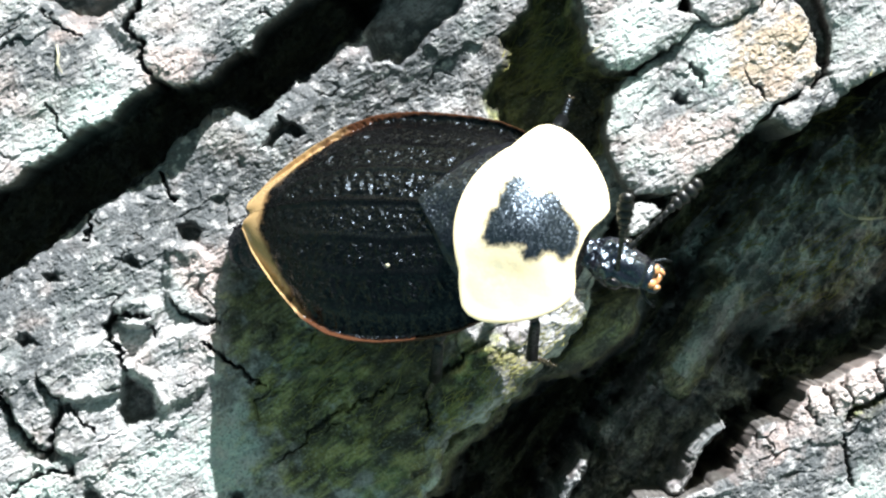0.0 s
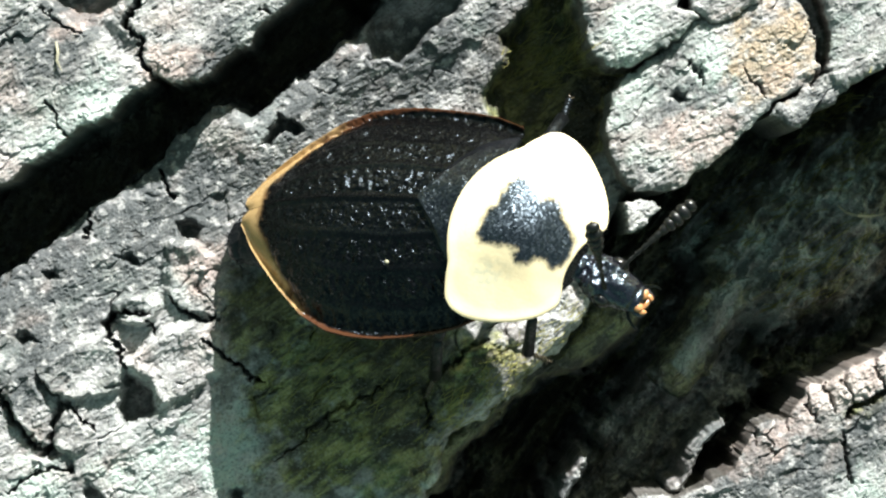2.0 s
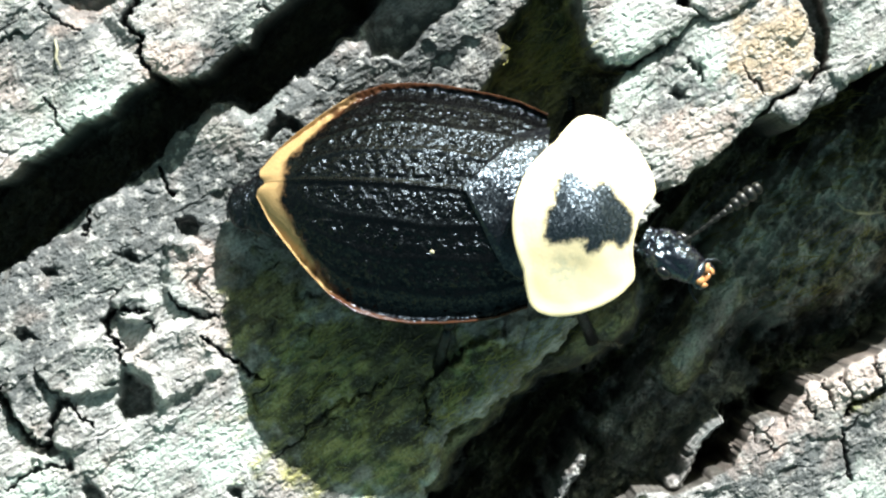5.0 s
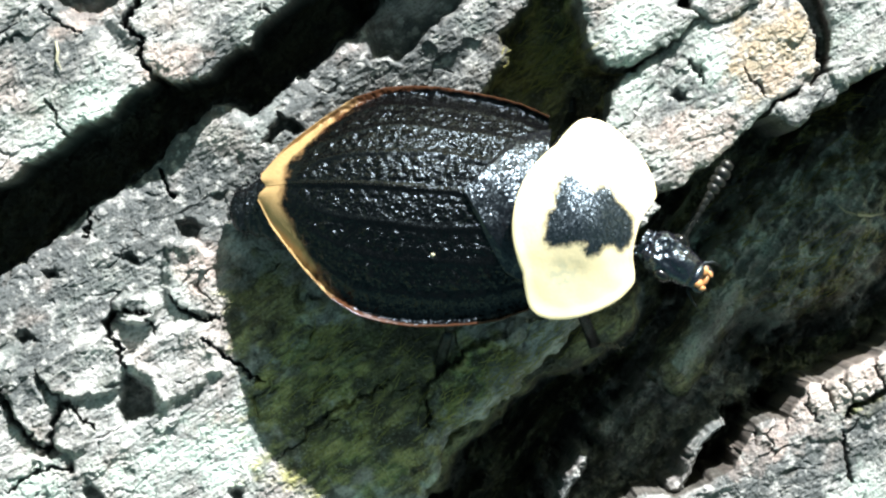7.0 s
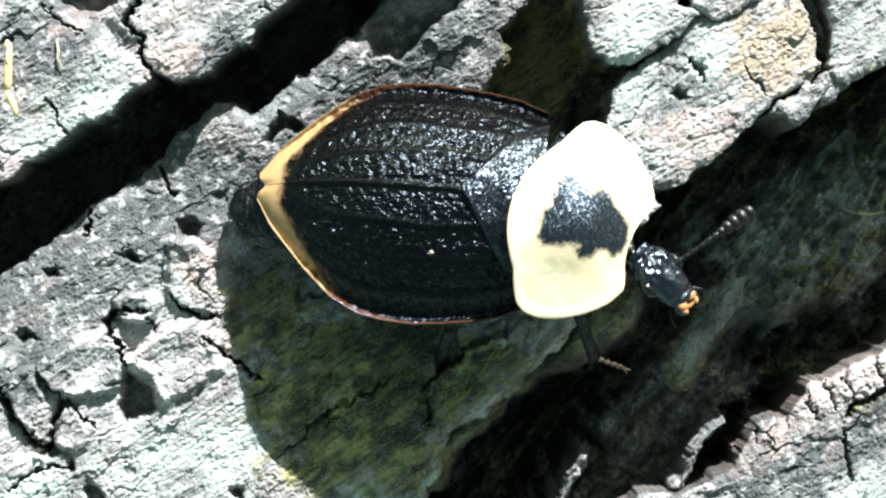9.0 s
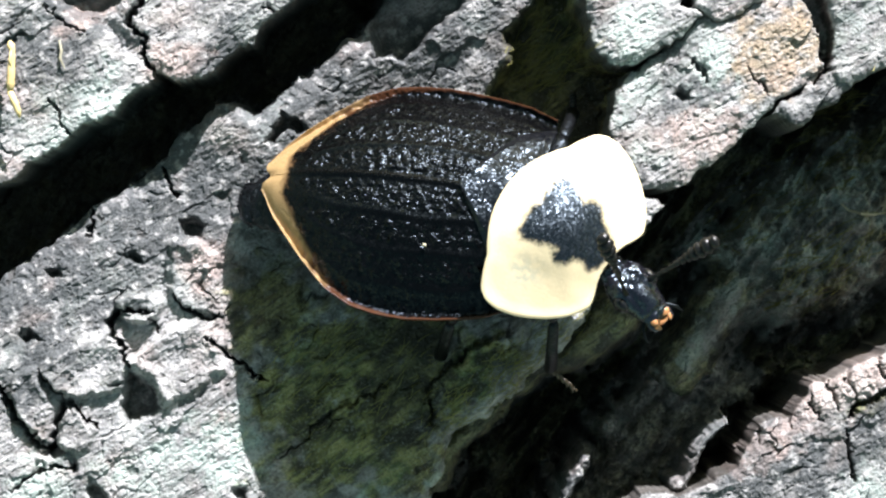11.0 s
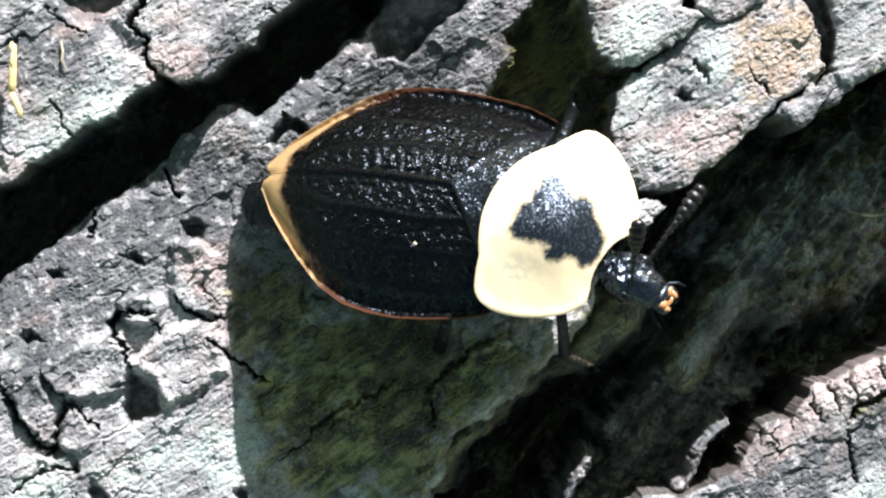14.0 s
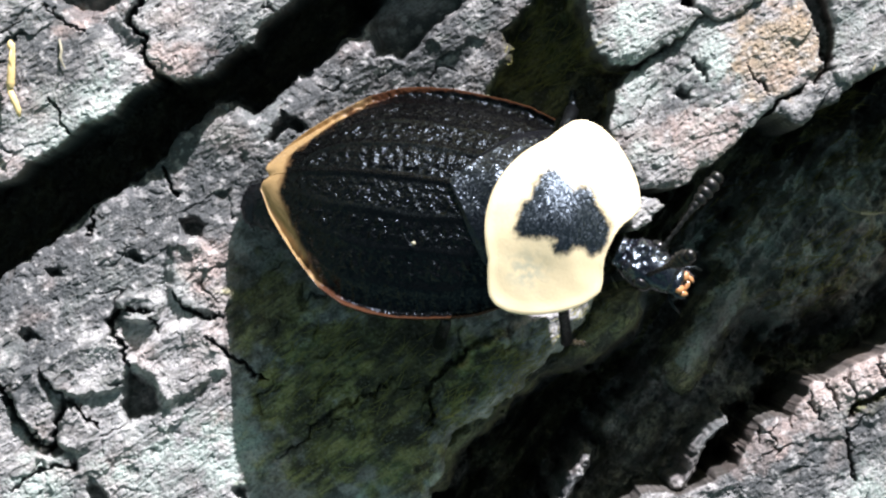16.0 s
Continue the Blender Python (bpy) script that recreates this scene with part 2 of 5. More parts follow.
# ---- the bark ----
def bark_shape(x, y):
    """Height and surface marks of the bark, all in millimetres."""
    ca, sa = math.cos(GRAIN), math.sin(GRAIN)
    along, across = x * ca + y * sa, -x * sa + y * ca
    wx = x + 0.22 * fbm(x * 0.9, y * 0.9, 4, 3)
    wy = y + 0.22 * fbm(x * 0.9, y * 0.9, 4, 9)
    moss = np.zeros(x.shape)
    lichen = 0.25 * smooth(0.0, 0.7, fbm(x * 0.35, y * 0.35, 3, 31))
    tan, pink, dirt_shade = np.zeros(x.shape), np.zeros(x.shape), np.zeros(x.shape)
    pink = 0.5 * smooth(0.1, 0.8, fbm(x * 0.4 + 7, y * 0.4, 3, 41))

    # valley floor: long fibrous ribs with mossy lumps
    cb, sb = math.cos(radians(52)), math.sin(radians(52))
    run, side = x * cb + y * sb, -x * sb + y * cb
    floor_ = -10.8 + 1.5 * fbm(run * 0.12, side * 0.42, 3, 5) + 0.9 * (1 - 2 * np.abs(fbm(run * 0.16, side * 0.9, 3, 6)))
    floor_ = floor_ + 0.9 * fbm(x * 0.55, y * 0.55, 4, 7) + 0.35 * np.abs(fbm(along * 0.7, across * 1.4, 3, 12))
    z = floor_
    label = np.zeros(x.shape, int)
    moss = np.maximum(moss, 0.75)

    def plate(k, poly, top, edge=0.35, round_=0.5, drop=0.35, foot=None):
        nonlocal z, label, moss, dirt_shade
        s = inside(wx, wy, poly)
        body = top + 0.25 * fbm(along * 0.12, across * 0.3, 3, 50 + k) - drop * np.exp(-np.maximum(s, 0) / round_)
        lower = z if foot is None else np.minimum(z, foot)
        h = np.where(s > 0, body, body - (body - lower) * smooth(0, edge, -s))
        take = h > z
        z = np.where(take, h, z)
        label = np.where(s > -edge * 0.5, np.where(take, k, label), label)
        moss = np.where(s > -edge, np.where(take, 0.0, moss), moss)
        if edge < 0.2:      # broken side: dark inner bark, with the wall's shade painted in
            dirt_shade = np.where((s < 0) & (s > -edge), 0.9, np.where(s >= 0, 0.0, dirt_shade))

    # the broad middle ridge that carries the beetle
    plate(1, [(-23.85, -6.14), (-17.25, -1.30), (-15.49, 0.11), (-14.06, 1.34), (-11.97, 2.62), (-11.20, 3.28), (-9.99, 4.64), (-9.06, 5.48),
              (-8.40, 5.57), (-7.57, 5.21), (-6.47, 5.74), (-4.93, 7.15), (-3.17, 8.47), (-2.73, 9.48), (-0.53, 11.90), (2.55, 16.30), (24.55, 20.70),
              (24.55, 11.6), (17.0, 7.5), (15.1, 6.2), (13.5, 5.2), (12.5, 5.6), (11.2, 4.7), (9.2, 3.05), (7.39, 2.7), (6.3, 0.9),
              (5.63, -2.29), (4.42, -3.98), (1.67, -6.53), (0.02, -7.28), (-0.26, -8.89), (-1.19, -10.54), (-4.93, -18.90), (-23.85, -21.10)], 0.0, 0.5, 0.45, 0.5)
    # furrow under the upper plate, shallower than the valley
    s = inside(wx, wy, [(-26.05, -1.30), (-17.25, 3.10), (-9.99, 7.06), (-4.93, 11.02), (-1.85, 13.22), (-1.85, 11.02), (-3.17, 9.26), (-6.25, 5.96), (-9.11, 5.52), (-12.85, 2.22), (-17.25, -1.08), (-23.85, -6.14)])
    # mask for the shade painted on this furrow's floor
    furrow_shade = 1.0 * smooth(-0.4, 0.6, s)
    z = np.where(s > -0.6, np.maximum(z, -5.0 + 0.3 * fbm(along * 0.3, across * 0.9, 3, 8)), z)
    # mossy hollow behind the beetle's shoulder
    s = inside(wx, wy, [(3.87, 11.02), (5.08, 11.02), (5.41, 8.38), (5.96, 7.28), (7.39, 7.06), (6.73, 5.74), (6.34, 3.76), (4.97, 2.44), (3.21, 3.32), (1.67, 5.30), (1.50, 6.18), (2.29, 7.72), (2.11, 8.38), (3.10, 9.48)])
    z = z - 2.0 * smooth(-0.1, 0.6, s)
    moss = np.maximum(moss, smooth(-0.15, 0.25, s))
    # shaded dip along the top
    s = inside(wx, wy, [(-5.81, 11.46), (2.11, 11.46), (0.79, 9.26), (-0.31, 8.60), (-1.52, 7.24), (-2.07, 7.50), (-2.84, 7.11), (-3.17, 8.82)])
    z = z - 2.6 * smooth(-0.1, 0.5, s)
    # plates
    # this plate's unseen upper end is added to shade the dip
    plate(2, [(-25.57, -2.57), (-16.93, 2.66), (-14.34, 4.43), (-11.64, 6.24), (-11.10, 6.80), (-10.45, 6.37), (-9.37, 6.54), (-8.03, 7.47), (-7.43, 8.18),
              (-6.02, 9.52), (-3.54, 10.95), (-0.52, 11.77), (2.50, 15.14), (2.50, 18.16), (-25.57, 22.48)], 1.9, 0.09, 0.15, 0.12, -1.0)
    plate(3, [(6.28, 5.10), (6.52, 5.96), (7.00, 6.76), (7.90, 7.36), (8.98, 8.10), (9.67, 9.00), (11.14, 9.74), (12.98, 10.60), (14.16, 8.44), (14.42, 6.76),
              (13.34, 5.96), (12.05, 4.94), (10.75, 3.80), (9.20, 2.44), (7.26, 2.22), (6.43, 3.58)], 2.6, 0.10, 0.2, 0.2)
    # far end, out of view, is added to shade the mossy hollow
    plate(4, [(5.94, 20.69), (4.87, 18.54), (5.51, 17.25), (4.65, 15.95), (5.30, 14.66), (4.74, 13.37), (4.91, 11.86), (4.74, 10.79), (5.34, 9.71), (5.43, 8.07), (5.94, 7.30), (6.70, 6.98), (7.88, 7.45), (9.28, 8.20), (9.82, 8.85), (8.96, 9.28), (9.82, 20.69)], 3.0, 0.09, 0.18, 0.18, -0.5)
    plate(14, [(6.90, 1.66), (7.6, 1.80), (8.25, 1.74), (8.46, 1.52), (7.69, 0.99), (7.05, 0.70)], 2.5, 0.12, 0.2, 0.2)
    plate(5, [(9.07, 11.65), (9.50, 9.07), (10.30, 8.77), (11.11, 8.90), (12.23, 9.37), (12.94, 11.65)], 2.95, 0.09, 0.18, 0.16, 0.2)
    plate(6, [(13.73, 11.68), (14.81, 8.66), (14.90, 7.36), (13.52, 5.96), (12.57, 5.03), (13.73, 4.73), (15.07, 5.85), (16.93, 7.10), (24.10, 11.25),
              (24.10, 16.00)], 2.5, 0.10, 0.2, 0.25)
    # lifted scales and knobs on the ridge
    def scale(poly, lift, edge=0.3):
        nonlocal z
        s = inside(wx, wy, poly)
        z = z + lift * smooth(-edge, edge * 0.3, s) * np.exp(-np.maximum(s, 0) / 1.6)

    scale([(-12.28, -4.38), (-10.65, -3.32), (-9.59, -2.93), (-9.06, -3.50), (-8.71, -4.71), (-9.99, -5.48), (-10.82, -5.96), (-11.35, -5.04)], 0.42, 0.4)
    scale([(-12.74, -2.22), (-12.30, -1.83), (-11.48, -1.74), (-11.09, -2.22), (-11.48, -2.75), (-12.54, -2.75)], 0.6, 0.2)
    scale([(-15.71, -4.71), (-14.39, -3.76), (-13.07, -3.23), (-12.36, -4.38), (-12.67, -5.48), (-14.17, -5.81), (-15.14, -5.48)], 0.45)
    scale([(-16.94, -5.48), (-16.02, -4.82), (-15.58, -6.05), (-15.71, -7.46), (-16.59, -6.58)], 0.45)
    scale([(-10.65, 0.24), (-9.50, 0.20), (-9.06, -0.81), (-9.15, -2.35), (-9.99, -2.44), (-10.65, -1.56)], 0.4)
    scale([(-14.96, -6.05), (-14.34, -6.23), (-13.82, -7.06), (-14.39, -7.90), (-15.05, -7.59)], 0.35)
    scale([(-0.31, -6.58), (0.35, -4.60), (2.11, -3.50), (4.31, -2.62), (5.19, -2.62), (3.87, -4.16), (1.67, -6.36)], 0.45, 0.25)
    # sunk corner of the upper plate behind a smooth slanting step
    s = inside(wx, wy, [(-15.6, 9.5), (-13.4, 7.75), (-11.35, 6.85), (-11.57, 7.92), (-12.05, 8.14), (-12.31, 8.66), (-11.75, 10.17), (-15.6, 12.0)])
    z = z - np.where(label == 2, 0.5 * smooth(0.0, 0.75, s), 0)
    # swelling at the ridge's upper corner
    (cx, cy) = (-8.01, 4.60)
    z = z - np.where(label == 1, 0.7 * np.exp(-((along - 1.0) / 5.0) ** 2 - ((across - 5.2) / 2.0) ** 2), 0)
    z = z + np.where(label == 1, 0.45 * np.exp(-((x - cx) / 2.4) ** 2 - ((y - cy) / 1.7) ** 2), 0)
    # green ledge below the ridge
    plate(13, [(-0.98, -9.34), (-0.20, -8.01), (1.03, -6.71), (2.59, -5.60), (3.92, -4.44), (5.04, -3.32), (6.15, -2.32), (7.49, -1.76), (7.31, -3.21), (5.93, -4.17), (4.04, -4.93), (2.70, -5.82), (1.58, -6.85), (0.36, -8.01), (-0.31, -9.57)], -2.6, 0.9, 0.5, 0.6)
    moss = np.maximum(moss, np.where(label == 13, 0.8, 0))
    # low ribs in the valley
    plate(7, [(4.05, -11.95), (5.20, -9.64), (7.04, -7.34), (8.88, -5.73), (10.50, -5.04), (11.88, -5.73), (11.65, -7.34), (9.92, -8.61), (7.96, -9.41), (6.81, -11.95)], -8.2, 1.4, 0.8, 0.5)
    moss = np.maximum(moss, np.where(label == 7, 0.35, 0))
    plate(8, [(9.14, -4.99), (9.48, -4.08), (10.50, -2.60), (11.98, -0.84), (12.62, -1.16), (11.41, -3.05), (10.39, -4.76), (9.59, -5.45)], -6.4, 1.3, 0.5, 0.6)
    plate(10, [(11.76, -0.43), (12.90, 0.93), (15.86, 2.07), (17.86, 4.12), (25.43, 7.77), (25.43, 3.21), (17.86, 0.25), (15.86, -1.34), (14.03, -1.80)], -6.2, 2.2, 0.8, 0.6)
    moss = np.maximum(moss, np.where((label == 10) | (label == 8), 0.7, 0))
    plate(11, [(9.13, -9.55), (9.58, -8.53), (10.27, -7.50), (11.19, -6.78), (11.27, -6.88), (10.52, -7.64), (9.88, -8.66), (9.40, -9.60)], -2.6, 0.28, 0.2, 0.5)
    plate(12, [(4.50, -10.17), (5.02, -9.16), (5.69, -8.17), (5.83, -8.20), (5.30, -9.16), (4.82, -10.17)], -2.6, 0.35, 0.2, 0.5)
    plate(9, [(3.91, -12.87), (6.14, -10.87), (7.69, -9.81), (9.85, -9.72), (10.70, -9.35), (11.42, -8.58), (12.05, -7.50), (12.47, -6.83), (13.74, -6.60), (14.19, -5.58),
              (15.36, -5.05), (17.43, -4.02), (24.81, 0.24), (24.81, -21.32), (-1.87, -21.32)], -1.5, 0.14, 0.3, 0.4)

    # weathered relief: fibres along the grain, crusty grains across it
    rough = np.where(label == 0, 1.3, np.where(label == 7, 1.2, 1.0))
    wa, wb = along + 0.35 * fbm(x * 0.8, y * 0.8, 3, 57), across + 0.30 * fbm(x * 0.9, y * 0.9, 3, 58)
    val, lean, gap = blocks(wa * 0.50, wb * 0.85, 3)
    some = smooth(-0.1, 0.35, fbm(x * 0.3, y * 0.3, 2, 59) + 0.25)
    some = some * np.where((label == 0) | (label == 7) | (label == 10), 0.25, 1)
    split = smooth(0.15, 0.5, fbm(x * 0.5 + 2, y * 0.5, 2, 56))
    z = z + some * (0.06 * val + 0.06 * lean) - 0.20 * some * split * smooth(0.08, 0.02, gap + 0.05 * perlin(x * 2, y * 2, 60))
    val2, lean2, gap2 = blocks(wa * 1.5 + 9, wb * 3.0, 5)
    z = z + 0.014 * val2 + 0.014 * lean2
    crusty = 0.6 + 1.3 * smooth(-0.2, 0.5, fbm(x * 0.22 + 4, y * 0.22, 2, 65))
    fib = fbm(along * 0.55, across * 2.6, 5, 61, 0.55)
    crust = fbm(x * 1.9, y * 1.9, 5, 71, 0.6)
    ridged = 1 - np.abs(fbm(along * 0.8, across * 1.7, 4, 81))
    z = z + rough * (0.018 * fbm(along * 1.1, across * 7.0, 3, 66) + 0.018 * fib + 0.011 * crust * crusty + 0.012 * (ridged - 0.6))
    grit = fbm(along * 3.6 + 0.5 * fbm(x * 2, y * 2, 2, 67), across * 6.0, 3, 68, 0.65)
    z = z + rough * (0.006 + 0.016 * crusty) * grit - 0.05 * smooth(0.45, 0.75, fbm(x * 3.1, y * 3.1, 3, 69))
    # curling chips, each tilted its own way
    val3, lean3, gap3 = blocks(wa * 2.6 + 5 + 0.5 * fbm(x * 2.2, y * 2.2, 2, 74), wb * 4.2 + 0.5 * fbm(x * 2.2, y * 2.2, 2, 75), 8)
    chips = smooth(-0.3, 0.3, fbm(x * 0.45 + 3, y * 0.45, 2, 76))
    z = z + (0.3 + 0.7 * chips) * (0.030 * lean3 + 0.008 * val3 - 0.020 * smooth(0.14, 0.02, gap3))
    lumps = np.where((label == 0) | (label == 7) | (label == 10), 1.0, 0.0)
    z = z + lumps * (0.55 * fbm(x * 0.8, y * 0.8, 4, 171, 0.6) + 0.5 * (0.5 - np.abs(fbm(run * 0.35, side * 1.5, 3, 172))))
    pits = smooth(0.62, 0.9, fbm(along * 0.9, across * 1.3, 3, 91))
    z = z - 0.08 * pits
    steps = fbm(across * 0.9 + 3, along * 0.6, 3, 95)
    z = z + 0.018 * np.tanh(steps * 4)

    def window(pts, pad):
        """The block of the grid round some points."""
        px, py = [p[0] for p in pts], [p[1] for p in pts]
        i0, i1 = np.searchsorted(x[:, 0], (min(px) - pad, max(px) + pad))
        j0, j1 = np.searchsorted(y[0], (min(py) - pad, max(py) + pad))
        return slice(i0, max(i1, i0 + 2)), slice(j0, max(j1, j0 + 2))

    def crack(pts, width, depth, fade=True):
        win = window(pts, width * 3 + 0.6)
        px, py = x[win], y[win]
        d, f = near_line(wx[win] + 0.09 * fbm(px * 4.5, py * 4.5, 3, 72), wy[win] + 0.09 * fbm(px * 4.5, py * 4.5, 3, 73), pts)
        w = 0.8 * width * (0.75 + 0.5 * perlin(f * 9 + depth, f * 0 + width * 40, 77)) * (0.35 + 0.65 * np.sin(np.clip(f, 0, 1) * math.pi) ** 0.5 if fade else 1)
        cut = np.exp(-(d / np.maximum(w, 0.01)) ** 2)
        z[win] -= depth * cut
        dirt_shade[win] = np.maximum(dirt_shade[win], 0.35 * cut)

    def pit(poly, depth, edge=0.25):
        win = window(poly, 0.8)
        cut = smooth(-0.05, edge, inside(wx[win], wy[win], poly))
        z[win] -= depth * cut
        dirt_shade[win] = np.maximum(dirt_shade[win], 0.4 * cut)

    # cracks of the upper plate
    crack([(-11.14, 6.63), (-11.27, 7.02), (-11.75, 7.67), (-11.57, 7.92), (-12.05, 8.14), (-12.31, 8.66), (-12.01, 9.22), (-11.75, 10.17)], 0.13, 1.6, False)
    crack([(-15.37, 5.68), (-14.94, 5.12), (-14.42, 4.34)], 0.08, 0.9)
    crack([(-15.55, 9.35), (-14.77, 8.66), (-13.91, 8.31)], 0.09, 0.6)
    crack([(-7.17, 9.31), (-6.69, 9.05)], 0.10, 0.8)
    pit([(-15.42, 9.95), (-15.20, 9.35), (-13.91, 8.92), (-12.61, 9.26), (-11.85, 9.95)], 0.5)
    # cracks of the middle ridge
    crack([(-11.04, 3.17), (-10.74, 2.62), (-10.38, 2.05)], 0.12, 1.0)
    crack([(-12.32, -4.64), (-12.83, -3.67), (-13.07, -2.88), (-12.45, -2.46), (-11.44, -2.31)], 0.15, 1.1)
    crack([(-11.59, -2.62), (-11.31, -3.32)], 0.08, 0.7)
    crack([(-10.67, -1.74), (-10.16, -2.42), (-9.77, -2.68), (-9.15, -2.79), (-8.80, -2.44)], 0.13, 1.1)
    crack([(-9.20, -3.50), (-8.40, -4.18), (-7.63, -4.84), (-6.84, -5.21)], 0.13, 1.1)
    crack([(-15.80, -4.71), (-15.36, -5.46), (-14.87, -5.74)], 0.10, 0.9)
    crack([(-15.40, -7.90), (-15.31, -6.84), (-14.98, -5.96), (-14.34, -6.23), (-13.66, -7.02)], 0.16, 1.1)
    crack([(-17.47, -5.04), (-17.25, -5.48), (-16.87, -6.62), (-15.99, -7.50), (-15.40, -7.90)], 0.17, 1.2)
    crack([(-17.03, -9.66), (-15.93, -8.67), (-14.61, -8.51)], 0.09, 0.8)
    crack([(-6.47, -8.16), (-5.43, -7.39), (-4.49, -6.36), (-3.63, -6.01), (-2.88, -5.59), (-2.16, -5.32)], 0.14, 0.34)
    crack([(-0.48, -6.93), (-0.75, -6.05), (-0.66, -5.39), (0.09, -4.53), (1.14, -3.98), (1.89, -3.50)], 0.26, 0.40)
    crack([(-13.95, 1.52), (-13.73, 1.01), (-13.95, 0.46)], 0.10, 0.8)
    pit([(-12.32, -4.71), (-11.40, -5.43), (-10.96, -6.36), (-11.92, -6.75), (-12.58, -7.06), (-12.72, -6.05)], 1.5, 0.35)
    pit([(-10.38, 1.08), (-9.88, 1.25), (-9.42, 0.95), (-9.59, 0.37), (-10.08, 0.37)], 0.9)
    pit([(-6.60, 5.30), (-5.80, 5.00), (-5.40, 4.50), (-5.85, 4.40), (-6.25, 4.75), (-6.70, 3.90), (-7.05, 4.20)], 1.1, 0.15)
    pit([(-15.80, -0.86), (-15.31, -0.64), (-15.05, -0.95), (-15.40, -1.30)], 0.7)
    pit([(-12.76, -0.24), (-12.10, -0.11), (-11.84, -0.59), (-12.36, -0.68)], 0.7)
    pit([(-16.68, -3.17), (-15.93, -3.50), (-15.66, -3.63), (-16.37, -3.81)], 0.8)
    pit([(-15.88, -7.90), (-15.22, -7.50), (-14.78, -8.03), (-15.40, -8.25)], 1.0)
    pit([(-14.78, -8.34), (-14.43, -8.16), (-14.30, -8.67), (-14.61, -8.73)], 0.9)
    pit([(-13.95, -9.26), (-13.64, -9.04), (-13.20, -9.44), (-13.29, -10.10), (-13.95, -10.10)], 0.9)
    pit([(-13.29, -2.84), (-12.85, -2.53), (-12.14, -2.53), (-12.94, -3.28)], 0.7)
    pit([(-8.36, -9.48), (-7.92, -9.26), (-7.57, -9.48), (-7.79, -10.10)], 0.8)
    # cracks of the right-hand plates
    crack([(11.42, 7.10), (11.92, 6.46), (12.44, 5.77)], 0.07, 0.8)
    crack([(13.88, 8.87), (14.53, 7.84), (14.47, 6.84), (14.16, 6.28)], 0.2, 1.3)
    crack([(9.35, 7.10), (9.67, 6.89), (10.02, 6.37)], 0.16, 0.5)
    pit([(8.72, 5.96), (9.11, 6.11), (9.46, 5.72), (9.03, 5.42)], 0.5)
    crack([(15.59, -7.16), (15.88, -7.98), (16.19, -9.09)], 0.09, 0.8)
    for k in range(7):
        bx, by = 17.0 - 0.95 * k + 0.25 * math.sin(k * 5), -4.6 - 0.42 * k - 0.25 * math.sin(k * 3)
        crack([(bx, by + 0.3), (bx + 0.12, by - 0.3), (bx + 0.35 + 0.2 * math.sin(k), by - 0.9)], 0.13, 0.4)
    crack([(17.43, -5.54), (16.59, -6.09), (15.92, -6.69)], 0.22, 0.9)
    # growths and painted shade that colour it
    def patch(cx, cy, rx, ry, turn, seed):
        c, s = math.cos(turn), math.sin(turn)
        big = max(rx, ry) * 1.9
        win = window([(cx - big, cy - big), (cx + big, cy + big)], 0.3)
        ax, ay = wx[win] - cx, wy[win] - cy
        u, v = (ax * c + ay * s) / rx, (-ax * s + ay * c) / ry
        out = np.zeros(x.shape, np.float32)
        out[win] = smooth(1.25, 0.6, np.sqrt(u * u + v * v) + 0.5 * fbm(x[win] * 1.3, y[win] * 1.3, 4, seed))
        return out

    for (cx, cy), rx, ry, turn in (((7.90, 5.64), 1.8, 2.4, 0.2), ((7.23, 7.99), 2.0, 1.3, 0.5), ((-9.99, -8.56), 4.2, 1.6, 0.5), ((-15.27, -9.00), 2.2, 1.2, 0.5),
                                   ((14.13, 0.94), 4.0, 2.2, 0.5), ((16.81, -9.32), 1.6, 1.0, 0.5), ((9.85, 7.36), 1.2, 1.4, 0.5), ((-14.55, 5.20), 2.4, 1.8, 0.6), 
                                   ((16.11, 8.23), 1.6, 1.2, 0.2), ((10.89, -3.17), 2.3, 0.65, 0.95), ((-1.85, -9.22), 1.6, 1.6, 0.5),
                                   ((13.26, -2.74), 2.2, 1.0, 0.6), ((-6.03, -2.62), 1.6, 1.2, 0.5), ((13.21, 0.11), 1.0, 0.6, 0.5), ((17.11, -0.48), 0.9, 0.5, 0.6), ((14.95, 3.21), 2.4, 0.3, 0.6), ((16.31, 2.53), 2.0, 0.25, 0.6), ((15.75, 0.25), 2.2, 1.0, 0.5), ((7.48, -6.63), 1.8, 0.6, 0.8),
                                   ((17.34, -1.81), 1.4, 0.8, 0.5), ((10.76, 0.49), 1.2, 0.6, 0.7)):
        lichen = np.maximum(lichen, (1.5 if ry < 0.7 else 1.0) * patch(cx, cy, rx, ry, turn, 100 + int(rx * 10)))
    # grey crust; on the two thin ribs it stands in for part shade
    grey = np.zeros(x.shape, np.float32)
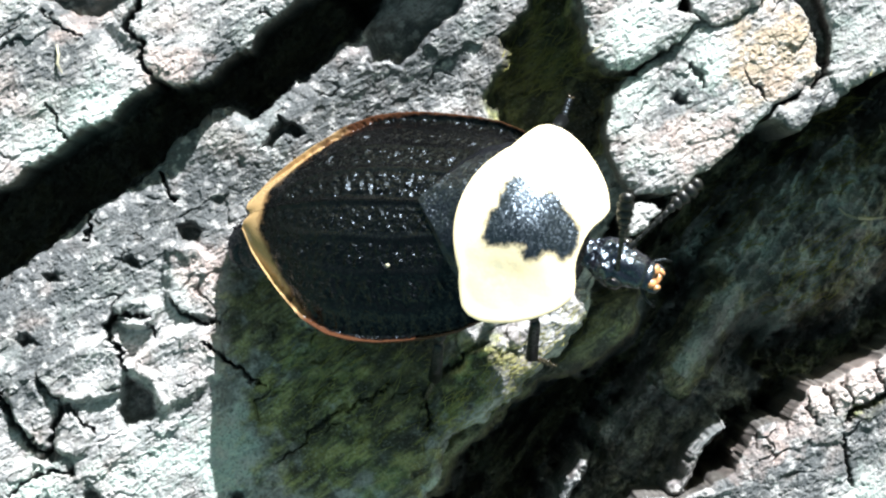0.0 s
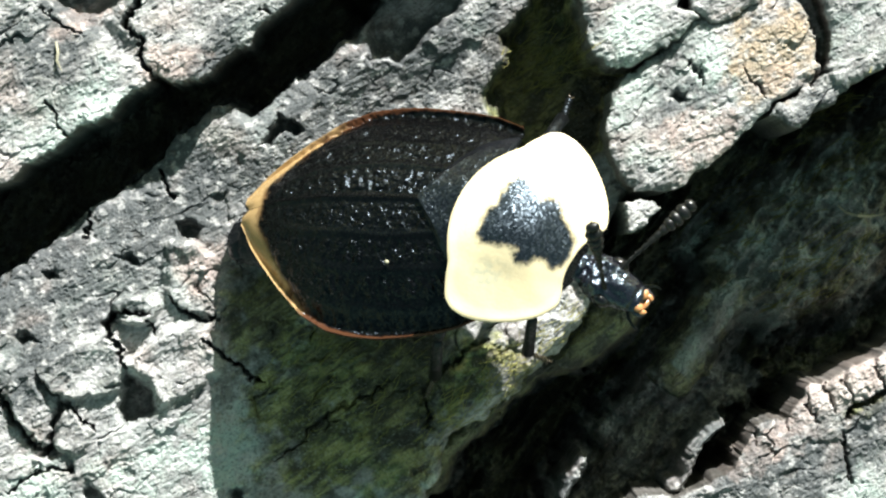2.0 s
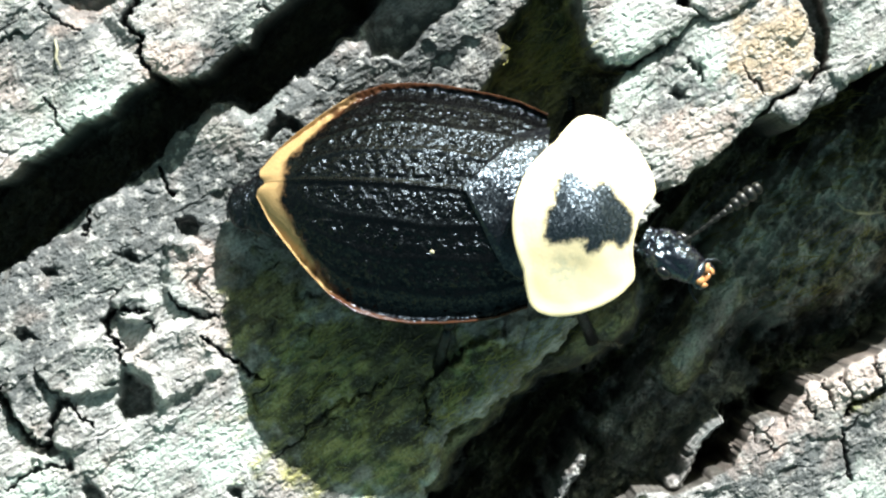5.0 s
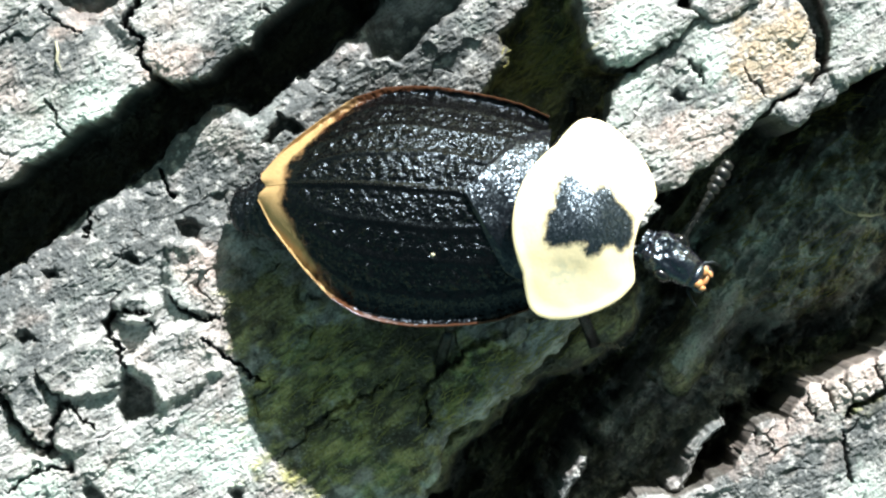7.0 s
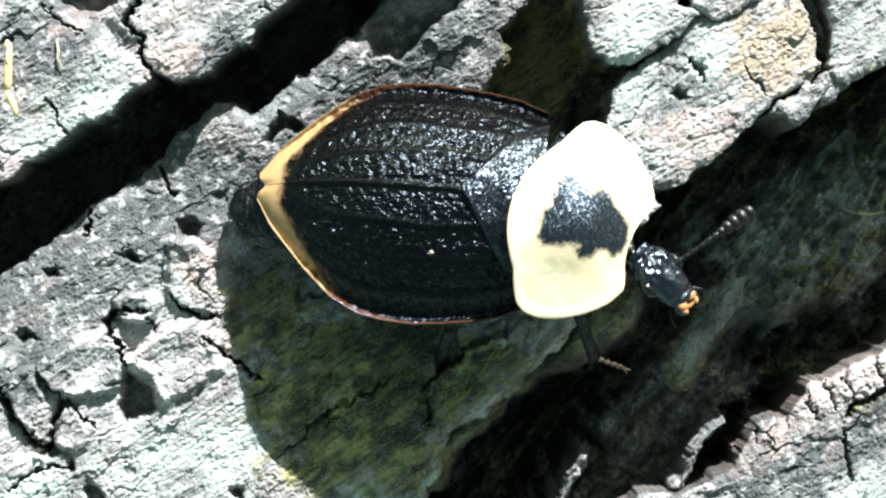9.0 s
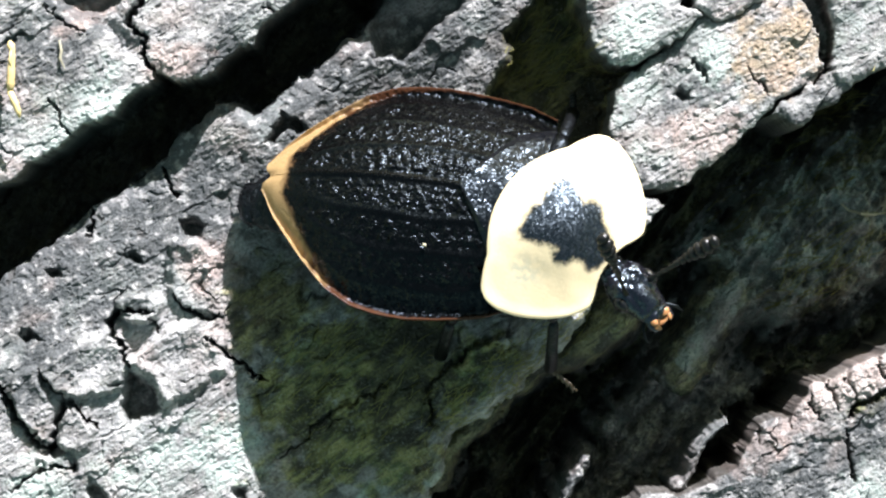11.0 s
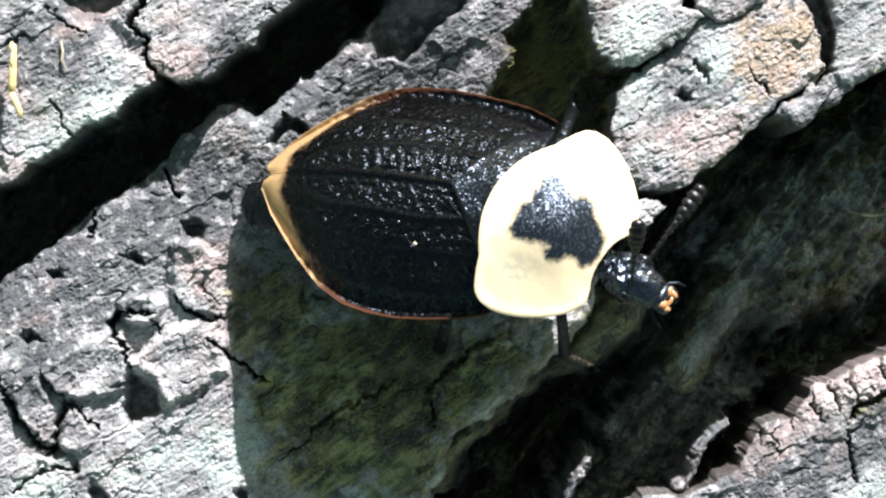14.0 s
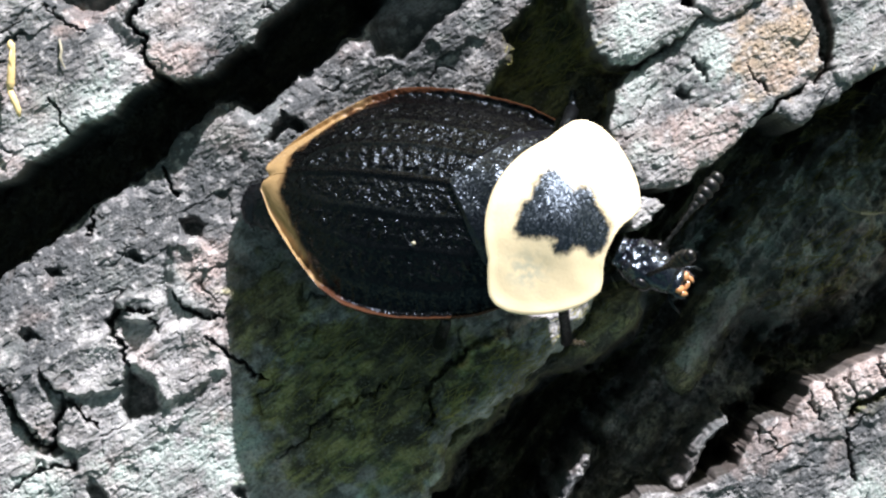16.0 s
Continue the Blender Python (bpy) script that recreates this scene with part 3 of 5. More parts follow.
    for (cx, cy), rx, ry, turn in (((-9.99, 2.44), 7.5, 2.3, 0.62), ((-13.95, -0.86), 5.5, 2.2, 0.6), ((-16.15, -1.96), 3.6, 1.8, 0.6), ((-15.5, -0.9), 4.6, 2.7, 0.6), ((-16.2, -4.6), 2.4, 1.2, 0.6), ((14.6, -8.1), 3.2, 1.2, 0.5), ((-9.2, 3.2), 4.2, 2.4, 0.6), ((-1.41, 7.06), 4.6, 1.6, 0.5), ((-14.39, -1.30), 3.4, 1.5, 0.6), ((-14.99, 8.23), 2.6, 1.4, 0.6), ((-8.51, 7.79), 1.6, 0.8, 0.7), ((-12.63, 0.24), 5.0, 1.7, 0.6), ((-4.05, 6.62), 3.0, 1.6, 0.6), ((13.70, -7.54), 2.6, 1.0, 0.5), ((15.48, -8.43), 3.0, 0.8, 0.5),
                                   ((16.81, -6.65), 1.2, 0.8, 0.5), ((11.47, -9.09), 2.6, 0.6, 0.3), ((9.31, 5.85), 0.9, 0.7, 0.4), ((-6.91, 4.75), 3.2, 1.6, 0.6), ((10.38, -8.14), 1.9, 0.7, 0.95), ((5.19, -9.20), 1.6, 0.6, 1.0), ((14.38, 5.42), 1.4, 0.6, 0.5)):
        grey = np.maximum(grey, patch(cx, cy, rx, ry, turn, 120))
    (cx, cy) = (12.55, 7.58)
    tan = patch(cx, cy, 1.9, 1.5, 0.6, 130)
    # the beetle's shadow beside its body, painted deeper
    for (cx, cy), rx, ry in (((-6.47, -1.30), 3.0, 2.2), ((-3.17, -3.28), 3.0, 1.0)):
        dirt_shade = np.maximum(dirt_shade, 0.58 * patch(cx, cy, rx, ry, 0.6, 133))
    # brown hollow beside the mossy band, its shade painted in
    dirt_shade = np.maximum(dirt_shade, 0.7 * patch(-1.3, -4.6, 1.5, 2.6, -0.35, 134))
    # shade of the right-hand plates painted into the mossy hollow
    dirt_shade = np.maximum(dirt_shade, 0.6 * patch(3.9, 6.4, 2.6, 3.2, 0.2, 136))
    # shade painted into the valley's black hollows, which are also sunk
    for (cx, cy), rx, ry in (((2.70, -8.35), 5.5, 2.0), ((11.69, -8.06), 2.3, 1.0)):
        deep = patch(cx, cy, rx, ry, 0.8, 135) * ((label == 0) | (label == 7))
        dirt_shade = np.maximum(dirt_shade, 0.65 * deep)
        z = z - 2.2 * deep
    # dark bands between the ribs, painted as shade and lowered
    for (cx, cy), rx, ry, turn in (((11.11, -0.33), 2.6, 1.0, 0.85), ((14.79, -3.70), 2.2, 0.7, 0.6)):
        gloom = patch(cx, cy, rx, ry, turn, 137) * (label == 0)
        dirt_shade = np.maximum(dirt_shade, 0.5 * gloom)
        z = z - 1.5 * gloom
    for (cx, cy), rx, ry in (((9.63, 4.34), 1.6, 1.0), ((-9.33, -0.64), 1.3, 0.9), ((15.48, -5.76), 3.4, 1.1), ((12.58, -7.76), 2.0, 0.9), ((-10.45, 7.15), 1.4, 0.8), ((-13.69, 9.09), 1.6, 0.6), ((-8.45, -7.02), 1.1, 0.6),
                             ((10.71, 3.91), 1.0, 0.6)):
        pink = np.maximum(pink, patch(cx, cy, rx, ry, 0.5, 140))
    # moss, and the green tint of the beetle's shadow painted with it
    for (cx, cy), rx, ry, turn in (((-2.95, -6.58), 4.4, 2.4, 0.6), ((0.90, -4.82), 2.0, 1.1, 0.72), ((-3.83, -4.60), 3.4, 2.6, 0.6), ((-5.81, -6.14), 1.8, 2.2, 0.3), ((-4.27, -8.23), 1.7, 1.3, 0.5), ((-1.52, -8.45), 1.5, 1.2, 0.6), ((15.75, 5.30), 1.6, 0.6, 0.5), ((16.5, -6.3), 1.0, 0.3, 0.5),
                                   ((-1.85, -3.50), 3.0, 1.6, 0.5), ((-6.69, -2.62), 1.8, 2.0, 0.4)):
        moss = np.maximum(moss, 0.95 * patch(cx, cy, rx, ry, turn, 150))
    moss = np.where((label == 0) | (label == 7) | (label == 8) | (label == 10), moss * (1 - 0.75 * np.minimum(lichen, 1)), moss)
    # the log falls away to both sides
    far = np.maximum(np.abs(across) - 22, 0)
    z = z - 0.012 * far ** 2
    dirt_shade = np.maximum(dirt_shade, 0.8 * smooth(0.1, 0.5, pits) * 0.6)
    # shade painted over the furrow floor under the upper plate
    dirt_shade = np.maximum(dirt_shade, np.where(label == 0, furrow_shade, 0))
    # mottled shade painted on valley floor, low ribs and ledge, sparing lichen
    mottled_shade = smooth(-0.5, 0.5, fbm(run * 0.22, side * 1.1, 4, 160))
    dirt_shade = np.maximum(dirt_shade, np.where(label == 0, 0.28 + 0.60 * mottled_shade, np.where((label == 7) | (label == 10) | (label == 13), 0.15 + 0.6 * mottled_shade, 0)) * (1 - 0.8 * np.minimum(lichen, 1)))
    return z, label, dict(grey=grey, moss=moss, lichen=lichen, tan=tan, pink=pink, dirt_shade=dirt_shade)


def spread(inner, outer, step):
    core = np.arange(-inner, inner + step / 2, step)
    out, s = [inner], step
    while out[-1] < outer:
        s = min(s * 1.16, 1.2)
        out.append(out[-1] + s)
    out = np.array(out[1:])
    return np.concatenate([-out[::-1], core, out])


def grid_faces(n, m):
    i, j = np.meshgrid(np.arange(n - 1), np.arange(m - 1), indexing='ij')
    a = (i * m + j).ravel()
    return np.stack([a, a + m, a + m + 1, a + 1], 1)


def raw_mesh(name, co, faces, mats, marks=None, shade=True):
    me = bpy.data.meshes.new(name)
    faces = np.asarray(faces, np.int32)
    me.vertices.add(len(co))
    me.vertices.foreach_set("co", np.asarray(co, np.float32).ravel())
    me.loops.add(faces.size)
    me.loops.foreach_set("vertex_index", faces.ravel())
    me.polygons.add(len(faces))
    me.polygons.foreach_set("loop_start", np.arange(len(faces), dtype=np.int32) * faces.shape[1])
    me.update(calc_edges=True)
    me.polygons.foreach_set("use_smooth", np.full(len(faces), shade))
    for k, v in (marks or {}).items():
        a = me.attributes.new(k, 'FLOAT', 'POINT')
        a.data.foreach_set("value", np.asarray(v, np.float32).ravel())
    me.materials.append(mats)
    me.validate()
    return me


surface = {}


def ground(x, y):
    """Height of the bark at a point, in millimetres."""
    i = min(max(int(np.searchsorted(surface["gx"], x)), 0), len(surface["gx"]) - 1)
    j = min(max(int(np.searchsorted(surface["gy"], y)), 0), len(surface["gy"]) - 1)
    return float(surface["z"][i, j])


def build_bark():
    gx, gy = spread(18.6, 46, 0.034), spread(10.7, 40, 0.034)
    x, y = np.meshgrid(gx.astype(np.float32), gy.astype(np.float32), indexing='ij')
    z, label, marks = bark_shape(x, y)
    surface.update(gx=gx, gy=gy, z=z)
    # outer rim runs down to close the slab
    z[0, :] = z[-1, :] = z[:, 0] = z[:, -1] = -24
    co = np.stack([x, y, z], -1).reshape(-1, 3) * MM
    faces = grid_faces(len(gx), len(gy))
    lab = label.ravel()
    face_lab = np.max(lab[faces], axis=1)
    root = tagged(new("log_bark"), "rough grey furrowed bark of a fallen log with green lichen", "tree bark", kind="structure")
    names = {0: ("furrow_floor", "dark mossy floor of the deep furrows"), 1: ("bark_ridge", "broad weathered grey ridge of bark"),
             2: ("bark_plate", "raised grey bark plate with a stepped crack"), 3: ("bark_plate", "pale lichen-covered bark plate with a tan patch"),
             4: ("bark_flake", "rounded mint-grey flake of bark"), 5: ("bark_flake", "small pale flake of bark"), 6: ("bark_plate", "cracked grey-green bark plate"),
             7: ("bark_rib", "low shaded rib of bark"), 8: ("bark_rib", "narrow green lichen-covered rib"), 9: ("bark_plate", "pale crumbling bark plate"),
             11: ("bark_rib", "thin grey rib of bark standing in the furrow"), 12: ("bark_rib", "thin pale rib of bark standing in the furrow"),
             10: ("bark_rib", "olive mossy rib of bark"), 14: ("bark_flake", "small pale flake at the foot of a bark plate"), 13: ("bark_ledge", "dark green mossy ledge below the ridge")}
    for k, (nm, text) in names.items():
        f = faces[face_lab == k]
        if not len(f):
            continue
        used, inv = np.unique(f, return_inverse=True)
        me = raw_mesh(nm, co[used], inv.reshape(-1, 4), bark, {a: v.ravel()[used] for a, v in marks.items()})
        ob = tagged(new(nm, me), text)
        ob.parent = root
    return root


# ---- the beetle ----
def part(name, bm, mat, parent, label="", smooth_=True):
    me = bpy.data.meshes.new(name)
    bm.normal_update()
    bm.to_mesh(me)
    bm.free()
    me.materials.append(mat)
    me.polygons.foreach_set("use_smooth", np.full(len(me.polygons), smooth_))
    ob = new(name, me)
    ob.parent = parent
    return tagged(ob, label)


def blob(bm, x, y, z, rx, ry, rz, turn=(0, 0, 0), seg=20, rough=0.0):
    """An ellipsoid, sizes in millimetres."""
    m = pose(x * MM, y * MM, z * MM, *turn) @ Matrix.Diagonal((rx * MM, ry * MM, rz * MM, 1))
    vs = bmesh.ops.create_uvsphere(bm, u_segments=seg, v_segments=seg // 2 + 2, radius=1, matrix=m)["verts"]
    if rough:
        for v in vs:
            v.co += noise.noise_vector(v.co * 2600) * rough * MM


def limb(bm, pts, radii, seg=10, flat=1.0):
    """A tapering round bar along points in millimetres, rounded off at both ends."""
    pts = [Vector(p) * MM for p in pts]
    rings = []
    for i, (p, r) in enumerate(zip(pts, radii)):
        t = (pts[min(i + 1, len(pts) - 1)] - pts[max(i - 1, 0)]).normalized()
        a = t.cross(Vector((0, 0, 1)))
        a = a.normalized() if a.length > 1e-6 else Vector((0, 1, 0))
        b = t.cross(a)
        rings.append([bm.verts.new(p + (a * math.cos(q) + b * math.sin(q) * flat) * r * MM) for q in [2 * math.pi * k / seg for k in range(seg)]])
    for r0, r1 in zip(rings, rings[1:]):
        for k in range(seg):
            bm.faces.new((r0[k], r0[(k + 1) % seg], r1[(k + 1) % seg], r1[k]))
    bm.faces.new(rings[0][::-1])
    bm.faces.new(rings[-1])


def bristles(bm, pts, count, length, seed, spread_=1.0):
    """Fine hairs standing off a line."""
    rnd = random.Random(seed)
    pts = [Vector(p) for p in pts]
    for _ in range(count):
        i = rnd.randrange(len(pts) - 1)
        p = pts[i].lerp(pts[i + 1], rnd.random())
        d = (pts[i + 1] - pts[i]).normalized() * 0.5 + Vector((rnd.uniform(-1, 1), rnd.uniform(-1, 1), rnd.uniform(-1, 1))) * spread_
        d.normalize()
        limb(bm, [p, p + d * length * 0.6, p + d * length], [0.018, 0.012, 0.004], 4)


def closed_sheet(name, top, thick, mat, parent, label, marks):
    """A curved shell: upper surface given as a grid, with an under side and a rim."""
    n, m = top.shape[:2]
    low = top.copy()
    low[..., 2] -= thick
    co = np.concatenate([top.reshape(-1, 3), low.reshape(-1, 3)]) * MM
    f = grid_faces(n, m)
    k = n * m
    ring = [i * m for i in range(n)] + [(n - 1) * m + j for j in range(1, m)] + [i * m + m - 1 for i in range(n - 2, -1, -1)] + [j for j in range(m - 2, 0, -1)]
    rim = [(a, a + k, b + k, b) for a, b in zip(ring, ring[1:] + ring[:1])]
    faces = np.concatenate([f, f[:, ::-1] + k, np.array(rim)])
    me = raw_mesh(name, co, faces, mat, {a: np.concatenate([v.ravel(), v.ravel()]) for a, v in marks.items()})
    bm = bmesh.new()
    bm.from_mesh(me)
    bmesh.ops.recalc_face_normals(bm, faces=bm.faces)
    bm.to_mesh(me)
    bm.free()
    ob = new(name, me)
    ob.parent = parent
    return tagged(ob, label)


ELYTRA = 10.75


def half_width(x):
    u = np.linspace(-1, 12, 400)
    w = np.interp(u, [0, 0.6, 1.2, 2.1, 3.2, 4.3, 5.3, 6.4, 7.5, 8.6, 9.6, 10.75], [0.50, 1.46, 2.14, 3.08, 4.05, 4.59, 4.77, 4.82, 4.72, 4.57, 4.35, 3.86])
    k = np.exp(-np.linspace(-2, 2, 13) ** 2)
    w2 = np.convolve(np.pad(w, 6, mode='edge'), k / k.sum(), mode='valid')
    return np.interp(x, u, w2)


def dome(x):
    return np.interp(x, [0, 0.5, 1, 2, 3, 4, 5, 6, 8, 10.75], [0.72, 0.98, 1.20, 1.62, 1.94, 2.20, 2.36, 2.44, 2.46, 2.54])


def build_elytron(side, parent):
    n, m = 440, 220
    x = ELYTRA * np.linspace(0, 1, n)[:, None] ** 1.15 * np.ones((1, m))
    s = np.linspace(0, 1, m)[None, :] * np.ones((n, 1))
    w = half_width(x)
    y = 0.012 + w * s
    # each hind end is rounded off, with a nick where the two meet
    xx = x + 0.24 * np.exp(-x / 0.5) * np.exp(-(s * w / 0.20) ** 2)
    sag = 0.60 * ((x - 5.4) / 5.4) ** 2
    vault = 1 - (s / 0.95) ** 2.2
    z = dome(x) * 0.5 * (vault + np.sqrt(vault ** 2 + 0.016)) + sag * s ** 2.25
    # flat rim with a raised lip
    z = z + 0.22 * smooth(0.93, 1.0, s) * smooth(0.2, 1.5, x)
    fade = smooth(0.7, 2.2, x) * smooth(1.0, 0.96, s)
    ribs = np.zeros(x.shape)
    for c in (0.30, 0.56, 0.80):
        q = c + 0.010 * np.sin(x * 1.7 + c * 9)
        ribs += np.exp(-((s - q) * w / 0.14) ** 2) * smooth(1.0, 2.6, x)
    # two rows of low tubercles between each pair of ribs, each bump its own size
    warts = np.zeros(x.shape)
    for k, c in enumerate((0.07, 0.14, 0.22, 0.38, 0.47, 0.63, 0.71)):
        run = x / 0.52 + 0.41 * k + side * 0.2 + 0.55 * fbm(x * 0.7 + k * 3, y * 0.7, 2, 200 + k)
        cell = np.floor(run).astype(int)
        size = ((cell * 7919 + k * 613 + (side + 1) * 271) % 97) / 97.0
        off = (((cell * 3571 + k * 127) % 89) / 89.0 - 0.5) * 0.16
        warts += (0.25 + 0.75 * size) * np.exp(-((run - cell - 0.5) * 0.52 / 0.15) ** 2) * np.exp(-(((s - c) * w + off) / 0.17) ** 2)
    warts *= 0.35 + 0.65 * smooth(-0.35, 0.35, fbm(x * 0.5 + side * 9, y * 0.6, 2, 230))
    wrinkle = np.abs(fbm(x * 2.1 + side * 13, y * 2.4, 3, 220))
    lane = np.clip(1 - 1.5 * sum(np.exp(-((s - c) * w / 0.20) ** 2) for c in (0.0, 0.30, 0.56, 0.80)), 0, 1)
    edge = np.sin(x * 9.5 + 1.8 * fbm(x * 1.1, y, 2, 235)) * np.exp(-((s - 0.90) * w / 0.22) ** 2) * (0.5 + 0.6 * fbm(x * 1.3, y, 2, 236))
    z = z + fade * (0.045 * ribs + lane * (0.115 * warts - 0.075 * wrinkle) + 0.06 * edge + lane * 0.016 * fbm(x * 5, y * 5, 2, 240) + (0.003 + 0.012 * lane) * fbm(x * 11, y * 11, 2, 245))
    z = z + 0.07 * np.exp(-(s * w / 0.10) ** 2) * smooth(0.6, 2, x)
    # pale hind margin, beaded inwards, running out into a rusty edging
    d = np.minimum(x * 1.0 + 0.10, (1 - s) * w)
    band = np.interp(x, [0, 0.9, 1.8, 3.0, 4.2, 6.0, 8.0, 10.75], [1.30, 1.16, 0.86, 0.46, 0.22, 0.10, 0.07, 0.05])
    ragged = 0.30 * fbm(x * 2.2 + side * 5, y * 2.2, 3, 250) + 0.14 * fbm(x * 7, y * 7, 2, 255) + 0.10 * np.sin(x * 9.5)
    pale = smooth(1, -1, (d - band * (1 + ragged * 0.9)) / (0.03 + 0.22 * band))
    inner = smooth(0.72, 1.05, d / band + 0.35 * ragged)
    rust = np.clip(smooth(1.7, 3.6, x + 0.8 * fbm(x * 2.0, y * 2.0, 3, 260)) + 0.75 * inner, 0, 1)
    top = np.stack([xx, side * y, z], -1)
    return closed_sheet("elytron", top, 0.14, elytra_black, parent, "black wrinkled wing case with a cream hind margin", dict(pale=pale, rust=rust))


def build_pronotum(parent):
    n, m = 130, 430
    rho = np.linspace(0, 1, n)[:, None] ** 0.8 * np.ones((1, m))
    th = np.linspace(0, 2 * math.pi, m)[None, :] * np.ones((n, 1))
    fold = np.abs((th + math.pi) % (2 * math.pi) - math.pi)
    ang = np.radians([0, 10, 18, 25, 31, 37, 52, 63, 75, 88, 97, 104, 110, 117, 127, 140, 151, 169, 180])
    rad = np.array([1.84, 1.87, 1.98, 2.18, 2.52, 2.84, 3.07, 3.22, 3.42, 3.72, 3.91, 3.97, 3.88, 3.56, 3.16, 3.02, 2.95, 2.88, 2.87])
    q = np.linspace(0, math.pi, 361)
    r = np.interp(q, ang, rad)
    k = np.exp(-np.linspace(-2, 2, 13) ** 2)
    r = np.convolve(np.pad(r, 6, mode='reflect'), k / k.sum(), mode='valid')
    r = np.interp(fold, q, r)
    x, y = rho * r * np.cos(th), rho * r * np.sin(th)
    z = 1.3 * (1 - smooth(0.0, 1.15, np.sqrt(((x + 0.55) / 2.9) ** 2 * 0.8 + (y / 3.9) ** 2)))
    z = np.maximum(z, -0.1) + 0.03 * smooth(0.86, 1.0, rho)
    z = z - 0.07 * np.exp(-(((np.abs(y) - 2.0) / 0.7) ** 2 + ((x + 0.3) / 0.9) ** 2)) + 0.03 * fbm(x * 0.7, y * 0.7, 2, 300)
    z = z - 0.03 * smooth(0.96, 1.0, rho) ** 2
    wob = 0.05 * fbm(x * 1.6, y * 1.6, 3, 310) + 0.05 * fbm(x * 9, y * 9, 2, 320)
    blotch = [(-1.60, 0.45), (-1.58, 1.0), (-1.38, 1.40), (-1.0, 1.40), (-0.55, 1.20), (-0.22, 1.04), (-0.10, 1.26), (0.08, 1.42), (0.42, 1.38), (0.70, 1.05),
              (1.1, 0.84), (1.55, 0.55), (1.68, 0.0), (1.62, -0.45), (1.42, -0.74), (1.08, -0.66), (0.75, -0.80), (0.52, -1.18), (0.20, -1.32), (0.0, -1.14),
              (0.0, -0.94), (-0.5, -1.02), (-1.2, -1.40), (-1.5, -1.16), (-1.60, -0.5), (-1.68, -0.2), (-1.47, 0.05)]
    dark = inside(x + 0.06 * fbm(x * 2.2, y * 2.2, 3, 311), y + 0.06 * fbm(x * 2.2, y * 2.2, 3, 312), blotch)
    pale = smooth(0.12, -0.20, dark + wob)
    z = z + 0.002 * fbm(x * 9, y * 9, 2, 330)
    bruise = np.exp(-((x + 0.5) / 0.7) ** 2 - ((np.abs(y) - 2.35) / 0.6) ** 2) * smooth(-0.7, 0.5, fbm(x * 3, y * 3, 3, 340))
    # the first ring collapses to the crown
    top = np.stack([x, y, z], -1)
    low = top.copy()
    low[..., 2] = low[..., 2] * 0.8 - 0.06
    co = np.concatenate([top.reshape(-1, 3), low.reshape(-1, 3)]) * MM
    f = grid_faces(n, m)
    kk = n * m
    last = [(n - 1) * m + j for j in range(m)]
    rim = [(a, a + kk, b + kk, b) for a, b in zip(last, last[1:])]
    me = raw_mesh("pronotum", co, np.concatenate([f, f[:, ::-1] + kk, np.array(rim)]), shield, dict(pale=np.concatenate([pale.ravel()] * 2), bruise=np.concatenate([bruise.ravel()] * 2)))
    bm = bmesh.new()
    bm.from_mesh(me)
    bmesh.ops.remove_doubles(bm, verts=bm.verts, dist=1e-7)
    bmesh.ops.recalc_face_normals(bm, faces=bm.faces)
    bm.to_mesh(me)
    bm.free()
    ob = new("pronotum", me)
    ob.parent = parent
    return tagged(ob, "cream neck shield with a black lobed blotch")


def build_antenna(parent, side):
    bm = bmesh.new()
    x, beads = 0.0, [(0.50, 0.09), (0.30, 0.07), (0.30, 0.075), (0.30, 0.085), (0.28, 0.10), (0.26, 0.12), (0.26, 0.16), (0.28, 0.24), (0.29, 0.29), (0.33, 0.30), (0.27, 0.24)]
    for ln, r in beads:
        blob(bm, x + ln / 2, 0, 0.10 * math.sin(x * 0.9), ln * 0.72, r, r * 0.75, seg=14)
        x += ln
    bristles(bm, [(0.2, 0, 0), (2.0, 0, 0.1), (3.4, 0, 0)], 60, 0.16, 5 + side)
    return part("antenna", bm, feeler, parent, "black beaded antenna with a widened club")


